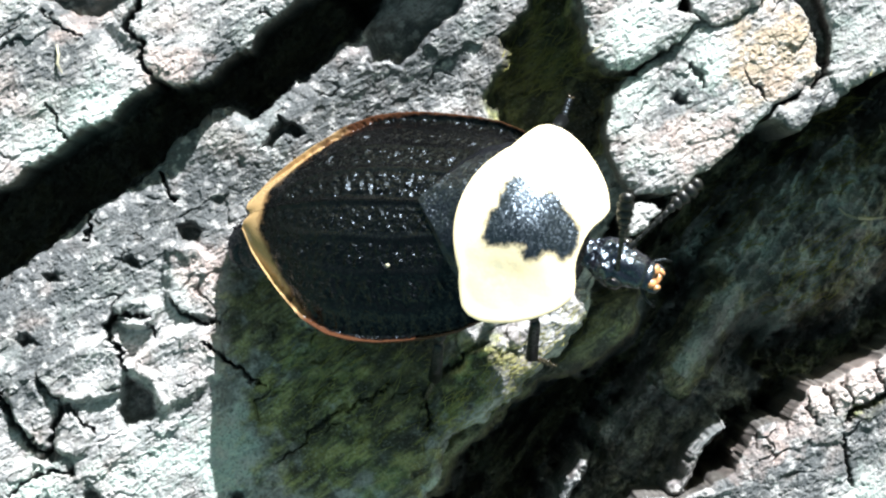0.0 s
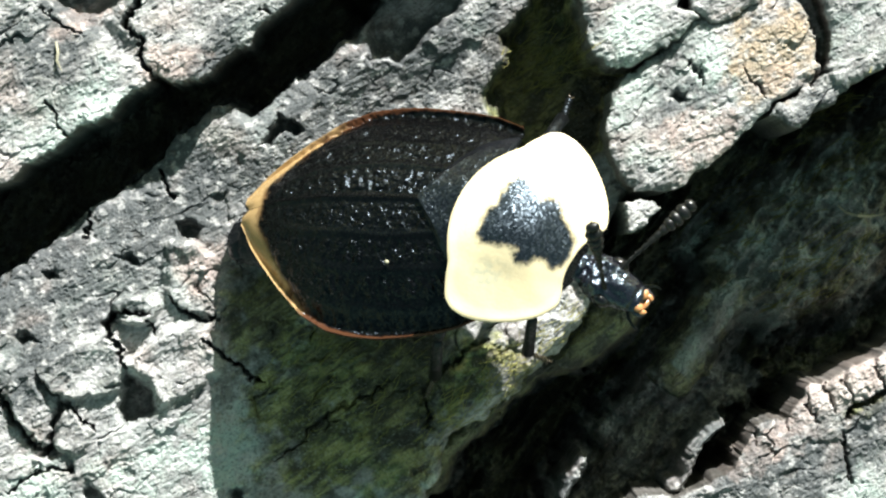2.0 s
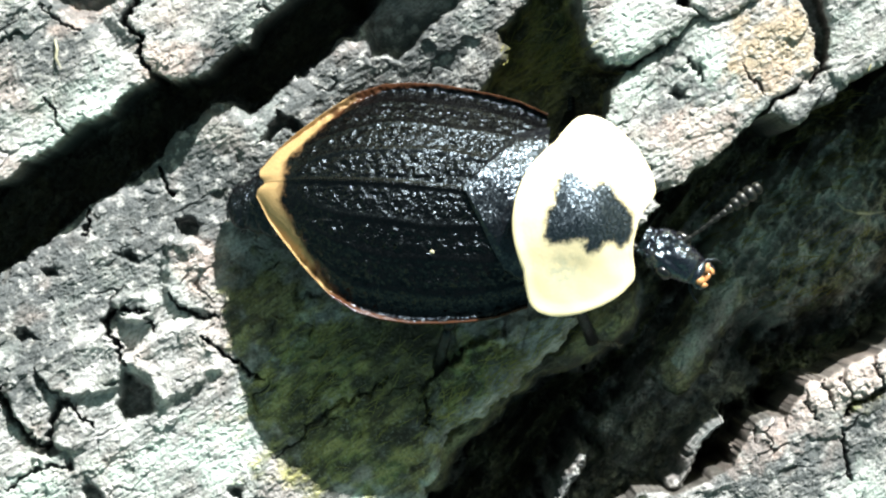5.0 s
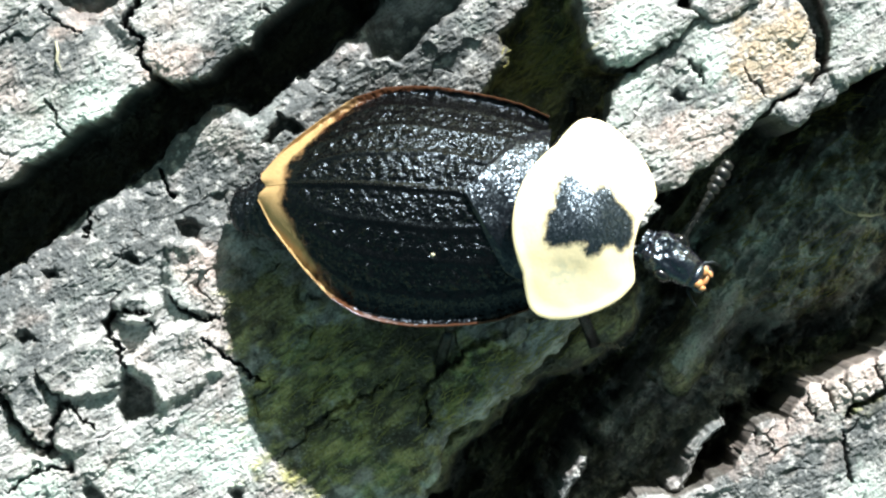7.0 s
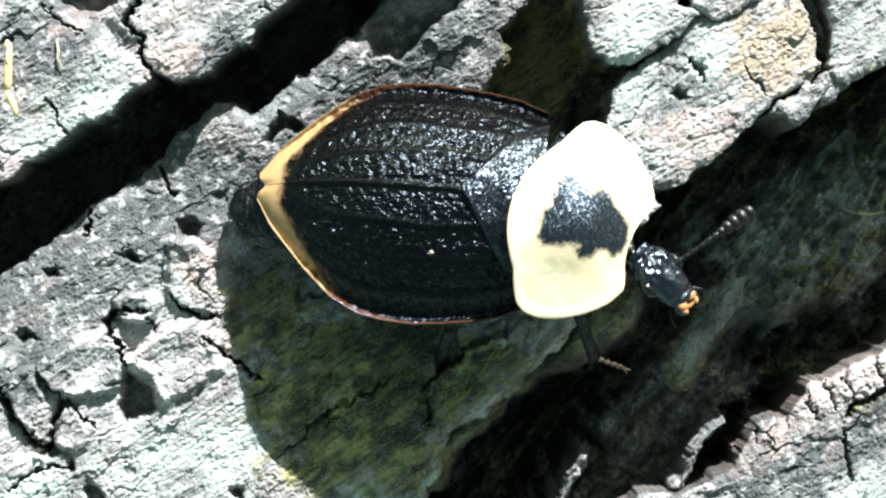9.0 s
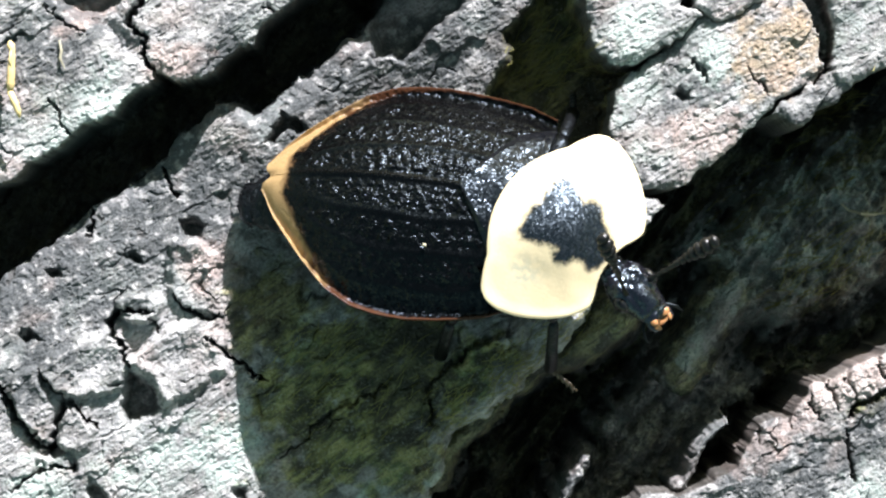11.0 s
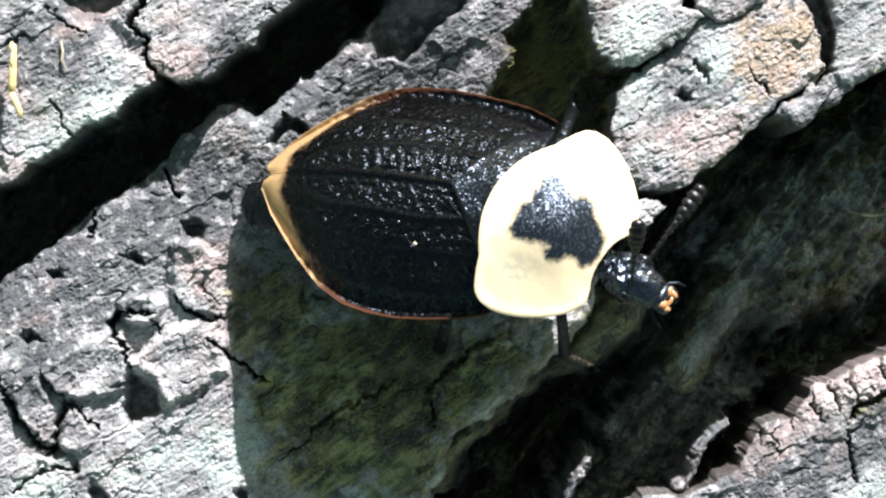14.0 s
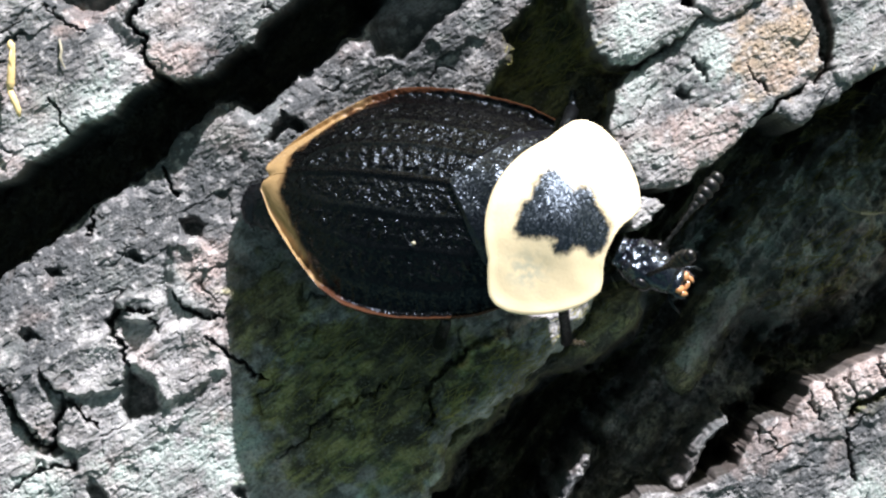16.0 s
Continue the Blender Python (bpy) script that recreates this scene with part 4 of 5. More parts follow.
def build_head(parent):
    # neck, broad temples, narrowing smooth brow and lip in one skin
    n, m = 80, 48
    x = np.linspace(0.12, 2.62, n)[:, None] * np.ones((1, m))
    q = np.linspace(0, 2 * math.pi, m + 1)[None, :-1] * np.ones((n, 1))
    w = np.interp(x, [-0.75, 0.0, 0.35, 0.7, 1.1, 1.45, 1.75, 2.1, 2.45, 2.55, 2.62], [0.40, 0.48, 0.52, 0.74, 0.84, 0.78, 0.66, 0.58, 0.46, 0.30, 0.02])
    h = np.interp(x, [-0.75, 0.0, 0.4, 0.8, 1.2, 1.7, 2.2, 2.5, 2.62], [0.30, 0.36, 0.38, 0.50, 0.56, 0.50, 0.36, 0.22, 0.02])
    y, z = w * np.cos(q), h * np.sin(q) - 0.04 * x
    up = smooth(0.0, 0.5, np.sin(q))
    z = z + up * (0.14 * np.exp(-((np.abs(y) - 0.46) / 0.16) ** 2 - ((x - 0.95) / 0.30) ** 2)
                  + 0.10 * np.exp(-(y / 0.34) ** 2 - ((x - 1.75) / 0.5) ** 2)
                  - 0.12 * np.exp(-((x - 0.42) / 0.12) ** 2) - 0.07 * np.exp(-((x - 2.28) / 0.07) ** 2)
                  - 0.09 * np.exp(-((np.abs(y) - 0.34) / 0.07) ** 2 - ((x - 1.5) / 0.45) ** 2))
    crust = smooth(1.5, 1.0, x)
    z = z + up * (0.012 + 0.075 * crust) * fbm(x * 4, y * 4, 3, 330)
    y = y * (1 + 0.06 * crust * fbm(x * 3, q, 2, 335))
    co = np.stack([x, y, z], -1).reshape(-1, 3) * MM
    bm = bmesh.new()
    vs = [bm.verts.new(c) for c in co]
    for i in range(n - 1):
        for j in range(m):
            bm.faces.new((vs[i * m + j], vs[i * m + (j + 1) % m], vs[(i + 1) * m + (j + 1) % m], vs[(i + 1) * m + j]))
    bm.faces.new(vs[:m])
    bm.faces.new(vs[-m:])
    bmesh.ops.recalc_face_normals(bm, faces=bm.faces)
    bristles(bm, [(0.3, 0.5, 0.2), (1.0, 0.6, 0.2), (1.3, 0.3, 0.4), (1.0, -0.5, 0.3), (0.2, -0.5, 0.2)], 70, 0.15, 31)
    head = part("head", bm, head_black, parent, "glossy black head with short neck")
    for s in (1, -1):
        bm = bmesh.new()
        blob(bm, 1.30, s * 0.70, 0.06, 0.34, 0.22, 0.30)
        part("eye", bm, eye_black, head)
        bm = bmesh.new()
        limb(bm, [(2.3, s * 0.34, -0.16), (2.56, s * 0.40, -0.18), (2.72, s * 0.36, -0.2), (2.84, s * 0.22, -0.22)], [0.13, 0.14, 0.11, 0.04])
        part("mandible", bm, head_black, head)
        bm = bmesh.new()
        limb(bm, [(2.2, s * 0.34, -0.30), (2.40, s * 0.62, -0.34), (2.64, s * 0.78, -0.40), (2.90, s * 0.84, -0.50)], [0.05, 0.055, 0.05, 0.04], 8)
        part("palp", bm, leg_black, head)
    bm = bmesh.new()
    blob(bm, 2.50, 0.22, -0.04, 0.16, 0.20, 0.12, rough=0.04)
    blob(bm, 2.52, -0.24, -0.04, 0.19, 0.17, 0.12, rough=0.04)
    blob(bm, 2.70, 0.30, -0.14, 0.17, 0.10, 0.09, (0, 0, -30), rough=0.03)
    blob(bm, 2.72, -0.30, -0.14, 0.17, 0.10, 0.09, (0, 0, 30), rough=0.03)
    blob(bm, 2.70, 0.02, -0.17, 0.10, 0.22, 0.08, rough=0.03)
    part("mouthpart", bm, orange, head, "orange labrum between the jaws")
    return head


def build_leg(name, parent, femur, tibia, tarsus, seed, side, bend=0.0, thick=0.075):
    """A leg whose foot lies along +x from the hip; femur, shin and foot in millimetres."""
    knee = Vector((femur * 0.98, 0, femur * 0.16))
    ankle = knee + Vector((tibia * 0.93, bend, -tibia * 0.36))
    toe = Vector((knee.x + tibia * 0.93 + tarsus * 0.88, 0.25 * side, ankle.z - tarsus * 0.45))
    bm = bmesh.new()
    limb(bm, [(0, 0, 0), tuple(knee * 0.2), tuple(knee * 0.55), tuple(knee * 0.9), tuple(knee)], [0.30, 0.36, 0.40, 0.27, 0.16], 12, 0.75)
    thigh = part(name, bm, leg_black, parent, "black jointed leg")
    bm = bmesh.new()
    limb(bm, [tuple(knee), tuple(knee.lerp(ankle, 0.1)), tuple(knee.lerp(ankle, 0.6)), tuple(ankle)], [0.14, 0.22, 0.24, 0.27], 10, 0.8)
    bristles(bm, [tuple(knee), tuple(ankle)], 46, 0.28, seed)
    part("tibia", bm, leg_black, thigh)
    bm = bmesh.new()
    for k in range(5):
        p = ankle.lerp(toe, (k + 0.5) / 5)
        blob(bm, p.x, p.y, p.z, tarsus * 0.115, thick, thick * 0.9, seg=10)
    bristles(bm, [tuple(ankle), tuple(toe)], 26 if thick < 0.1 else 70, 0.15, seed + 1)
    part("tarsus", bm, leg_black if thick > 0.1 else leg_brown, thigh, "bristly foot of five beads")
    bm = bmesh.new()
    for s in (1, -1):
        limb(bm, [tuple(toe), tuple(toe + Vector((0.16, 0.10 * s, 0.0))), tuple(toe + Vector((0.24, 0.16 * s, -0.12)))], [0.045, 0.035, 0.008], 6)
    part("claw", bm, leg_pale, thigh, "pale brown claws")
    return thigh


def build_beetle():
    root = tagged(new("beetle"), "black carrion beetle with cream neck shield standing on bark", "beetle")
    for side in (1, -1):
        build_elytron(side, root)
    bm = bmesh.new()
    blob(bm, 6.98, -2.44, 2.03, 0.09, 0.08, 0.07, seg=10)
    part("speck", bm, fibre_pale, root, "pale grain stuck on the wing case")
    pronotum = build_pronotum(root)
    head = build_head(root)
    antennae = [build_antenna(head, side) for side in (1, -1)]
    # small triangular plate at the base of the wing cases
    ax = np.linspace(7.92, 10.9, 90)[:, None] * np.ones((1, 151))
    wide = np.interp(ax, [7.92, 8.2, 8.6, 9.1, 9.7, 10.9], [0.03, 0.5, 1.1, 1.9, 2.7, 3.2])
    ay = wide * np.linspace(-1, 1, 151)[None, :]
    az = 2.72 - 0.02 * (ax - 7.75) - 0.115 * ay ** 2 - 0.10 * smooth(0.8, 1.0, np.abs(ay) / wide) + 0.05 * fbm(ax * 1.0, ay * 1.0, 2, 270) + 0.006 * fbm(ax * 9, ay * 9, 2, 275)
    closed_sheet("scutellum", np.stack([ax, ay, az], -1), 0.35, shield_black, root, "black velvety triangular plate", {})
    # body under the wing cases, ending in a blunt black tip
    bm = bmesh.new()
    blob(bm, 5.6, 0, -0.55, 4.9, 3.6, 1.35, seg=40)
    blob(bm, 9.0, 0, -0.8, 3.3, 3.0, 2.2, seg=36)
    blob(bm, 11.3, 0, -1.1, 2.1, 2.3, 1.7, seg=30)
    part("thorax", bm, body_black, root, "black underside of the body")
    bm = bmesh.new()
    for k in range(4):
        blob(bm, 1.2 - 0.55 * k, -0.10 - 0.12 * k, -0.62 - 0.14 * k, 1.15 - 0.12 * k, 1.75 - 0.27 * k, 0.60 - 0.06 * k, seg=30, rough=0.07)
    bristles(bm, [(-0.2, 1.0, -0.8), (-1.1, 0.2, -1), (-1.2, -0.7, -1), (-0.4, -1.6, -0.9)], 150, 0.26, 77)
    part("abdomen", bm, body_black, root, "glossy black abdomen tip showing behind the wing cases")
    legs = []
    for i, (nm, side, fe, ti, ta) in enumerate((("front_leg", 1, 2.0, 2.0, 1.5), ("front_leg", -1, 2.6, 2.7, 2.0), ("middle_leg", 1, 1.8, 1.5, 1.0),
                                                ("middle_leg", -1, 2.6, 2.6, 1.6), ("hind_leg", 1, 2.2, 2.0, 1.3), ("hind_leg", -1, 1.8, 1.6, 1.0))):
        legs.append(build_leg(nm, root, fe, ti, ta, 400 + i * 10, side, -0.8 if i == 1 else 0.0, 0.15 if i == 0 else 0.075))
    return root, pronotum, head, antennae, legs


shield_black = shell_material("scutellum_black", (0.002, 0.002, 0.003), 0.28, 0.55, 13000, 0.00001, flakes=0.42)
build_bark()
beetle, pronotum, head, antennae, legs = build_beetle()
head.scale = (1.1, 1.1, 1.1)


# ---- loose bits on the bark ----
def build_straw():
    bm = bmesh.new()
    limb(bm, [(-0.05, 1.62, 0.10), (-0.02, 1.45, 0.12), (0.05, 1.2, 0.10), (0.0, 0.6, 0.10), (-0.02, 0.0, 0.12), (-0.05, -0.35, 0.12)],
         [0.05, 0.16, 0.10, 0.15, 0.17, 0.10], 10, 0.8)
    limb(bm, [(-0.05, -0.30, 0.12), (0.10, -0.65, 0.12), (0.26, -1.05, 0.10), (0.33, -1.32, 0.08)], [0.11, 0.13, 0.12, 0.04], 10, 0.8)
    limb(bm, [(0.02, 1.3, 0.16), (-0.06, 0.9, 0.20), (0.05, 0.5, 0.18)], [0.04, 0.05, 0.03], 6)
    me = bpy.data.meshes.new("bud_scale")
    bm.to_mesh(me)
    bm.free()
    me.materials.append(straw)
    me.polygons.foreach_set("use_smooth", np.full(len(me.polygons), True))
    return tagged(new("bud_scale", me), "thin bent straw-yellow bud scale fallen on bark", "plant scrap")


bud_scale = build_straw()


def build_strands(name, text, mat, where, count, length, thick, turn, seed):
    """Fine threads of moss lying on the bark."""
    rnd = random.Random(seed)
    bm = bmesh.new()
    for _ in range(count):
        (cx, cy), rx, ry = rnd.choice(where)
        a, r = rnd.uniform(0, 2 * math.pi), math.sqrt(rnd.random())
        u, v = rx * r * math.cos(a), ry * r * math.sin(a)
        x, y = cx + u * math.cos(turn) - v * math.sin(turn), cy + u * math.sin(turn) + v * math.cos(turn)
        way, n = turn + rnd.gauss(0, 0.35), 5
        ln, curl = length * rnd.uniform(0.4, 1.3), rnd.gauss(0, 0.35)
        pts = []
        for k in range(n):
            pts.append((x, y, ground(x, y) + 0.03 + 0.16 * math.sin(math.pi * k / (n - 1)) * rnd.uniform(0.3, 1)))
            x, y = x + ln / n * math.cos(way), y + ln / n * math.sin(way)
            way += curl / n * 2
        limb(bm, pts, [thick, thick, thick * 0.9, thick * 0.7, thick * 0.3], 4)
    me = bpy.data.meshes.new(name)
    bm.to_mesh(me)
    bm.free()
    me.materials.append(mat)
    return tagged(new(name, me), text, "moss", kind="stuff")


moss_green = shell_material("moss_strand", (0.19, 0.18, 0.055), 0.6, 0.3, 3500, 0.00002)
build_strands("moss_strands", "fine olive moss threads lying along the bark ridge", moss_green,
              [((3.21, -4.38), 4.0, 1.1), ((1.23, -5.70), 3.0, 1.0), ((-3.17, -6.14), 3.4, 1.8), ((-5.37, -4.60), 2.4, 1.4)], 380, 0.9, 0.013, 0.68, 11)
build_strands("moss_strands", "olive moss threads in the deep furrow", moss_green,
              [((13.94, 2.51), 4.0, 1.6), ((15.17, -0.66), 3.0, 1.4), ((3.70, 7.39), 1.6, 1.4)], 260, 1.2, 0.017, 0.6, 12)


straw_moss = shell_material("dry_moss_strand", (0.30, 0.26, 0.10), 0.6, 0.3, 3500, 0.00002)
build_strands("dry_moss", "yellowish dry moss threads on the edge of a bark plate", straw_moss, [((16.2, 5.9), 1.0, 0.45)], 46, 1.0, 0.028, 0.35, 13)


def build_fibre(pts, r, text):
    bm = bmesh.new()
    limb(bm, [(x, y, ground(x, y) + 0.12 + h) for (x, y), h in pts], [r * 0.6] + [r] * (len(pts) - 2) + [r * 0.3], 6)
    me = bpy.data.meshes.new("plant_fibre")
    bm.to_mesh(me)
    bm.free()
    me.materials.append(fibre_pale)
    return tagged(new("plant_fibre", me), text, "plant fibre")


build_fibre([((16.04, 1.80), 0), ((16.31, 1.53), 0.1), ((16.77, 1.37), 0.2), ((17.34, 1.34), 0.2), ((18.02, 1.46), 0.1)], 0.05, "pale curled plant fibre lying in the mossy furrow")
build_fibre([((-14.87, 7.97), 0), ((-14.78, 7.58), 0.08), ((-14.82, 7.24), 0.08), ((-14.63, 6.85), 0)], 0.06, "short green-grey plant fibre on the bark plate")


def motions():
    walk(beetle, [
        (0, pose(-0.007419, 0.001170, 0.001863, -24.20, -21.87, -2.66)),
        (0.5, pose(-0.007419, 0.001203, 0.001863, -24.20, -21.87, -2.66)),
        (1, pose(-0.007435, 0.001202, 0.001863, -24.20, -21.87, -2.66)),
        (1.5, pose(-0.007427, 0.001204, 0.001863, -24.20, -21.87, -2.66)),
        (2, pose(-0.007432, 0.001197, 0.001863, -24.20, -21.87, -2.66)),
        (2.5, pose(-0.007414, 0.001169, 0.001861, -24.20, -21.37, -2.66)),
        (3, pose(-0.007444, 0.001171, 0.001859, -24.20, -20.37, -2.66)),
        (3.2, pose(-0.007444, 0.001171, 0.001859, -24.20, -20.37, -2.66)),
        (3.4, pose(-0.007444, 0.001171, 0.001859, -24.20, -20.37, -2.66)),
        (3.5, pose(-0.007256, 0.002368, 0.001836, -16.50, -3.57, -7.37)),
        (3.6, pose(-0.007220, 0.002360, 0.001835, -16.50, -3.17, -7.12)),
        (4, pose(-0.007077, 0.002327, 0.001835, -16.50, -1.57, -6.12)),
        (5.2, pose(-0.007037, 0.002265, 0.001835, -16.50, -2.29, -5.88)),
        (6.5, pose(-0.006994, 0.002198, 0.001835, -16.50, -3.07, -5.62)),
        (7, pose(-0.007006, 0.002204, 0.001835, -16.50, -3.07, -5.62)),
        (7.5, pose(-0.006997, 0.002171, 0.001836, -16.50, -3.57, -5.37)),
        (8, pose(-0.007027, 0.002170, 0.001836, -16.50, -4.57, -5.12)),
        (8.5, pose(-0.007105, 0.002189, 0.001836, -16.50, -4.07, -5.12)),
        (9, pose(-0.007055, 0.002169, 0.001836, -16.50, -4.07, -5.12)),
        (9.2, pose(-0.007049, 0.002200, 0.001836, -16.50, -4.79, -5.30)),
        (10.2, pose(-0.006966, 0.002358, 0.001839, -19.26, -8.09, -6.81)),
        (11.3, pose(-0.006874, 0.002531, 0.001843, -22.30, -11.71, -8.48)),
        (11.5, pose(-0.006868, 0.002562, 0.001844, -22.30, -12.43, -8.66)),
        (12, pose(-0.006860, 0.002659, 0.001850, -22.30, -15.93, -8.66)),
        (12.5, pose(-0.006838, 0.002657, 0.001852, -22.30, -16.93, -9.16)),
        (13, pose(-0.006853, 0.002594, 0.001851, -22.30, -16.43, -8.91)),
        (13.5, pose(-0.006866, 0.002590, 0.001851, -22.30, -16.43, -8.66)),
        (14, pose(-0.006894, 0.002559, 0.001850, -22.30, -15.93, -8.66)),
        (14.5, pose(-0.006885, 0.002527, 0.001850, -22.30, -15.93, -8.41)),
        (15, pose(-0.006887, 0.002494, 0.001850, -22.30, -15.93, -8.41)),
        (15.5, pose(-0.006869, 0.002466, 0.001851, -22.30, -16.43, -8.16)),
        (16, pose(-0.006867, 0.002460, 0.001851, -22.30, -16.43, -8.16)),
    ])
    walk(pronotum, [
        (0, pose(0.012731, -0.001076, 0.002792, 6.15, 22.91, -12.09)),
        (0.5, pose(0.012620, -0.001240, 0.002768, 3.55, 24.33, -17.53)),
        (1, pose(0.012593, -0.001338, 0.002736, 0.88, 25.49, -22.95)),
        (1.5, pose(0.012594, -0.001382, 0.002716, 0.86, 25.49, -22.97)),
        (2, pose(0.012612, -0.001375, 0.002711, 1.21, 25.35, -22.27)),
        (2.5, pose(0.012678, -0.001235, 0.002746, 3.71, 24.18, -17.65)),
        (3, pose(0.012579, -0.001323, 0.002752, 3.82, 23.98, -18.34)),
        (3.2, pose(0.012579, -0.001323, 0.002752, 3.82, 23.98, -18.34)),
        (3.4, pose(0.012579, -0.001323, 0.002752, 3.82, 23.98, -18.34)),
        (3.5, pose(0.012434, -0.000793, 0.002959, 6.94, 11.68, -7.27)),
        (3.6, pose(0.012477, -0.000795, 0.002956, 7.23, 11.43, -7.05)),
        (4, pose(0.012657, -0.000809, 0.002950, 8.34, 10.45, -6.17)),
        (5.2, pose(0.012653, -0.000844, 0.002936, 8.20, 10.91, -6.61)),
        (6.5, pose(0.012650, -0.000882, 0.002921, 8.04, 11.40, -7.10)),
        (7, pose(0.012651, -0.000886, 0.002919, 8.04, 11.40, -7.10)),
        (7.5, pose(0.012680, -0.000946, 0.002897, 7.69, 11.68, -7.29)),
        (8, pose(0.012636, -0.001051, 0.002865, 6.93, 12.86, -9.96)),
        (8.5, pose(0.012612, -0.001052, 0.002869, 6.53, 13.18, -11.98)),
        (9, pose(0.012574, -0.001117, 0.002851, 6.09, 13.55, -13.37)),
        (9.2, pose(0.012566, -0.001153, 0.002839, 5.52, 14.19, -14.70)),
        (10.2, pose(0.012339, -0.001326, 0.002869, 5.04, 17.73, -20.12)),
        (11.3, pose(0.012322, -0.001579, 0.002832, 3.32, 21.70, -26.07)),
        (11.5, pose(0.012338, -0.001614, 0.002815, 2.26, 22.24, -27.49)),
        (12, pose(0.012538, -0.001675, 0.002731, 0.01, 23.44, -28.34)),
        (12.5, pose(0.012421, -0.001707, 0.002754, -1.82, 24.18, -31.22)),
        (13, pose(0.012429, -0.001590, 0.002800, 1.07, 23.00, -25.17)),
        (13.5, pose(0.012505, -0.001534, 0.002798, 1.94, 22.57, -23.10)),
        (14, pose(0.012484, -0.001416, 0.002854, 3.36, 21.74, -20.16)),
        (14.5, pose(0.012513, -0.001356, 0.002870, 4.23, 21.19, -17.94)),
        (15, pose(0.012568, -0.001221, 0.002908, 5.90, 20.00, -13.54)),
        (15.5, pose(0.012661, -0.001227, 0.002875, 6.58, 19.55, -11.24)),
        (16, pose(0.012686, -0.001178, 0.002887, 6.43, 19.67, -11.65)),
    ])
    walk(head, [
        (0, pose(0.014296, -0.001304, 0.001684, 3.23, 22.79, -9.71)),
        (0.5, pose(0.014059, -0.001609, 0.001651, 0.59, 24.37, -15.37)),
        (1, pose(0.014000, -0.001863, 0.001563, -2.06, 25.63, -20.81)),
        (1.5, pose(0.013873, -0.001857, 0.001622, -2.60, 25.84, -21.88)),
        (2, pose(0.014114, -0.001912, 0.001491, -1.24, 25.26, -19.14)),
        (2.5, pose(0.014310, -0.001657, 0.001529, -0.23, 24.43, -17.53)),
        (3, pose(0.014171, -0.001753, 0.001561, -2.04, 24.58, -22.28)),
        (3.2, pose(0.014171, -0.001753, 0.001561, -2.04, 24.58, -22.28)),
        (3.4, pose(0.014171, -0.001753, 0.001561, -2.04, 24.58, -22.28)),
        (3.5, pose(0.014543, -0.001079, 0.002101, -1.74, 6.46, -25.57)),
        (3.6, pose(0.014572, -0.001060, 0.002114, -1.47, 5.98, -25.13)),
        (4, pose(0.014701, -0.001003, 0.002163, -0.48, 4.00, -23.20)),
        (5.2, pose(0.014666, -0.001050, 0.002133, -0.96, 4.98, -24.35)),
        (6.5, pose(0.014631, -0.001099, 0.002102, -1.52, 6.00, -25.60)),
        (7, pose(0.014580, -0.001074, 0.002111, -1.30, 5.70, -24.35)),
        (7.5, pose(0.014580, -0.001144, 0.002080, -2.33, 7.17, -28.70)),
        (8, pose(0.014492, -0.001359, 0.002001, -5.21, 10.05, -39.05)),
        (8.5, pose(0.014547, -0.001486, 0.001969, -4.61, 9.46, -37.92)),
        (9, pose(0.014507, -0.001598, 0.001940, -4.46, 9.35, -37.28)),
        (9.2, pose(0.014292, -0.001529, 0.001963, -4.21, 9.38, -34.30)),
        (10.2, pose(0.013951, -0.001783, 0.001898, -3.96, 13.71, -34.20)),
        (11.3, pose(0.013666, -0.002103, 0.001813, -3.64, 18.41, -33.71)),
        (11.5, pose(0.013557, -0.002042, 0.001860, -7.31, 20.22, -41.69)),
        (12, pose(0.013667, -0.002030, 0.001816, -11.85, 22.99, -46.15)),
        (12.5, pose(0.013548, -0.002272, 0.001749, -9.28, 23.17, -38.93)),
        (13, pose(0.013764, -0.002161, 0.001728, -0.89, 19.68, -20.29)),
        (13.5, pose(0.013821, -0.002040, 0.001759, -0.02, 19.15, -18.14)),
        (14, pose(0.013964, -0.001879, 0.001786, 1.01, 18.11, -15.99)),
        (14.5, pose(0.014135, -0.001782, 0.001773, 1.56, 17.70, -14.52)),
        (15, pose(0.014284, -0.001523, 0.001834, 2.83, 16.67, -11.07)),
        (15.5, pose(0.014359, -0.001450, 0.001830, 3.00, 16.91, -10.19)),
        (16, pose(0.014470, -0.001432, 0.001803, 1.90, 17.81, -13.17)),
    ])
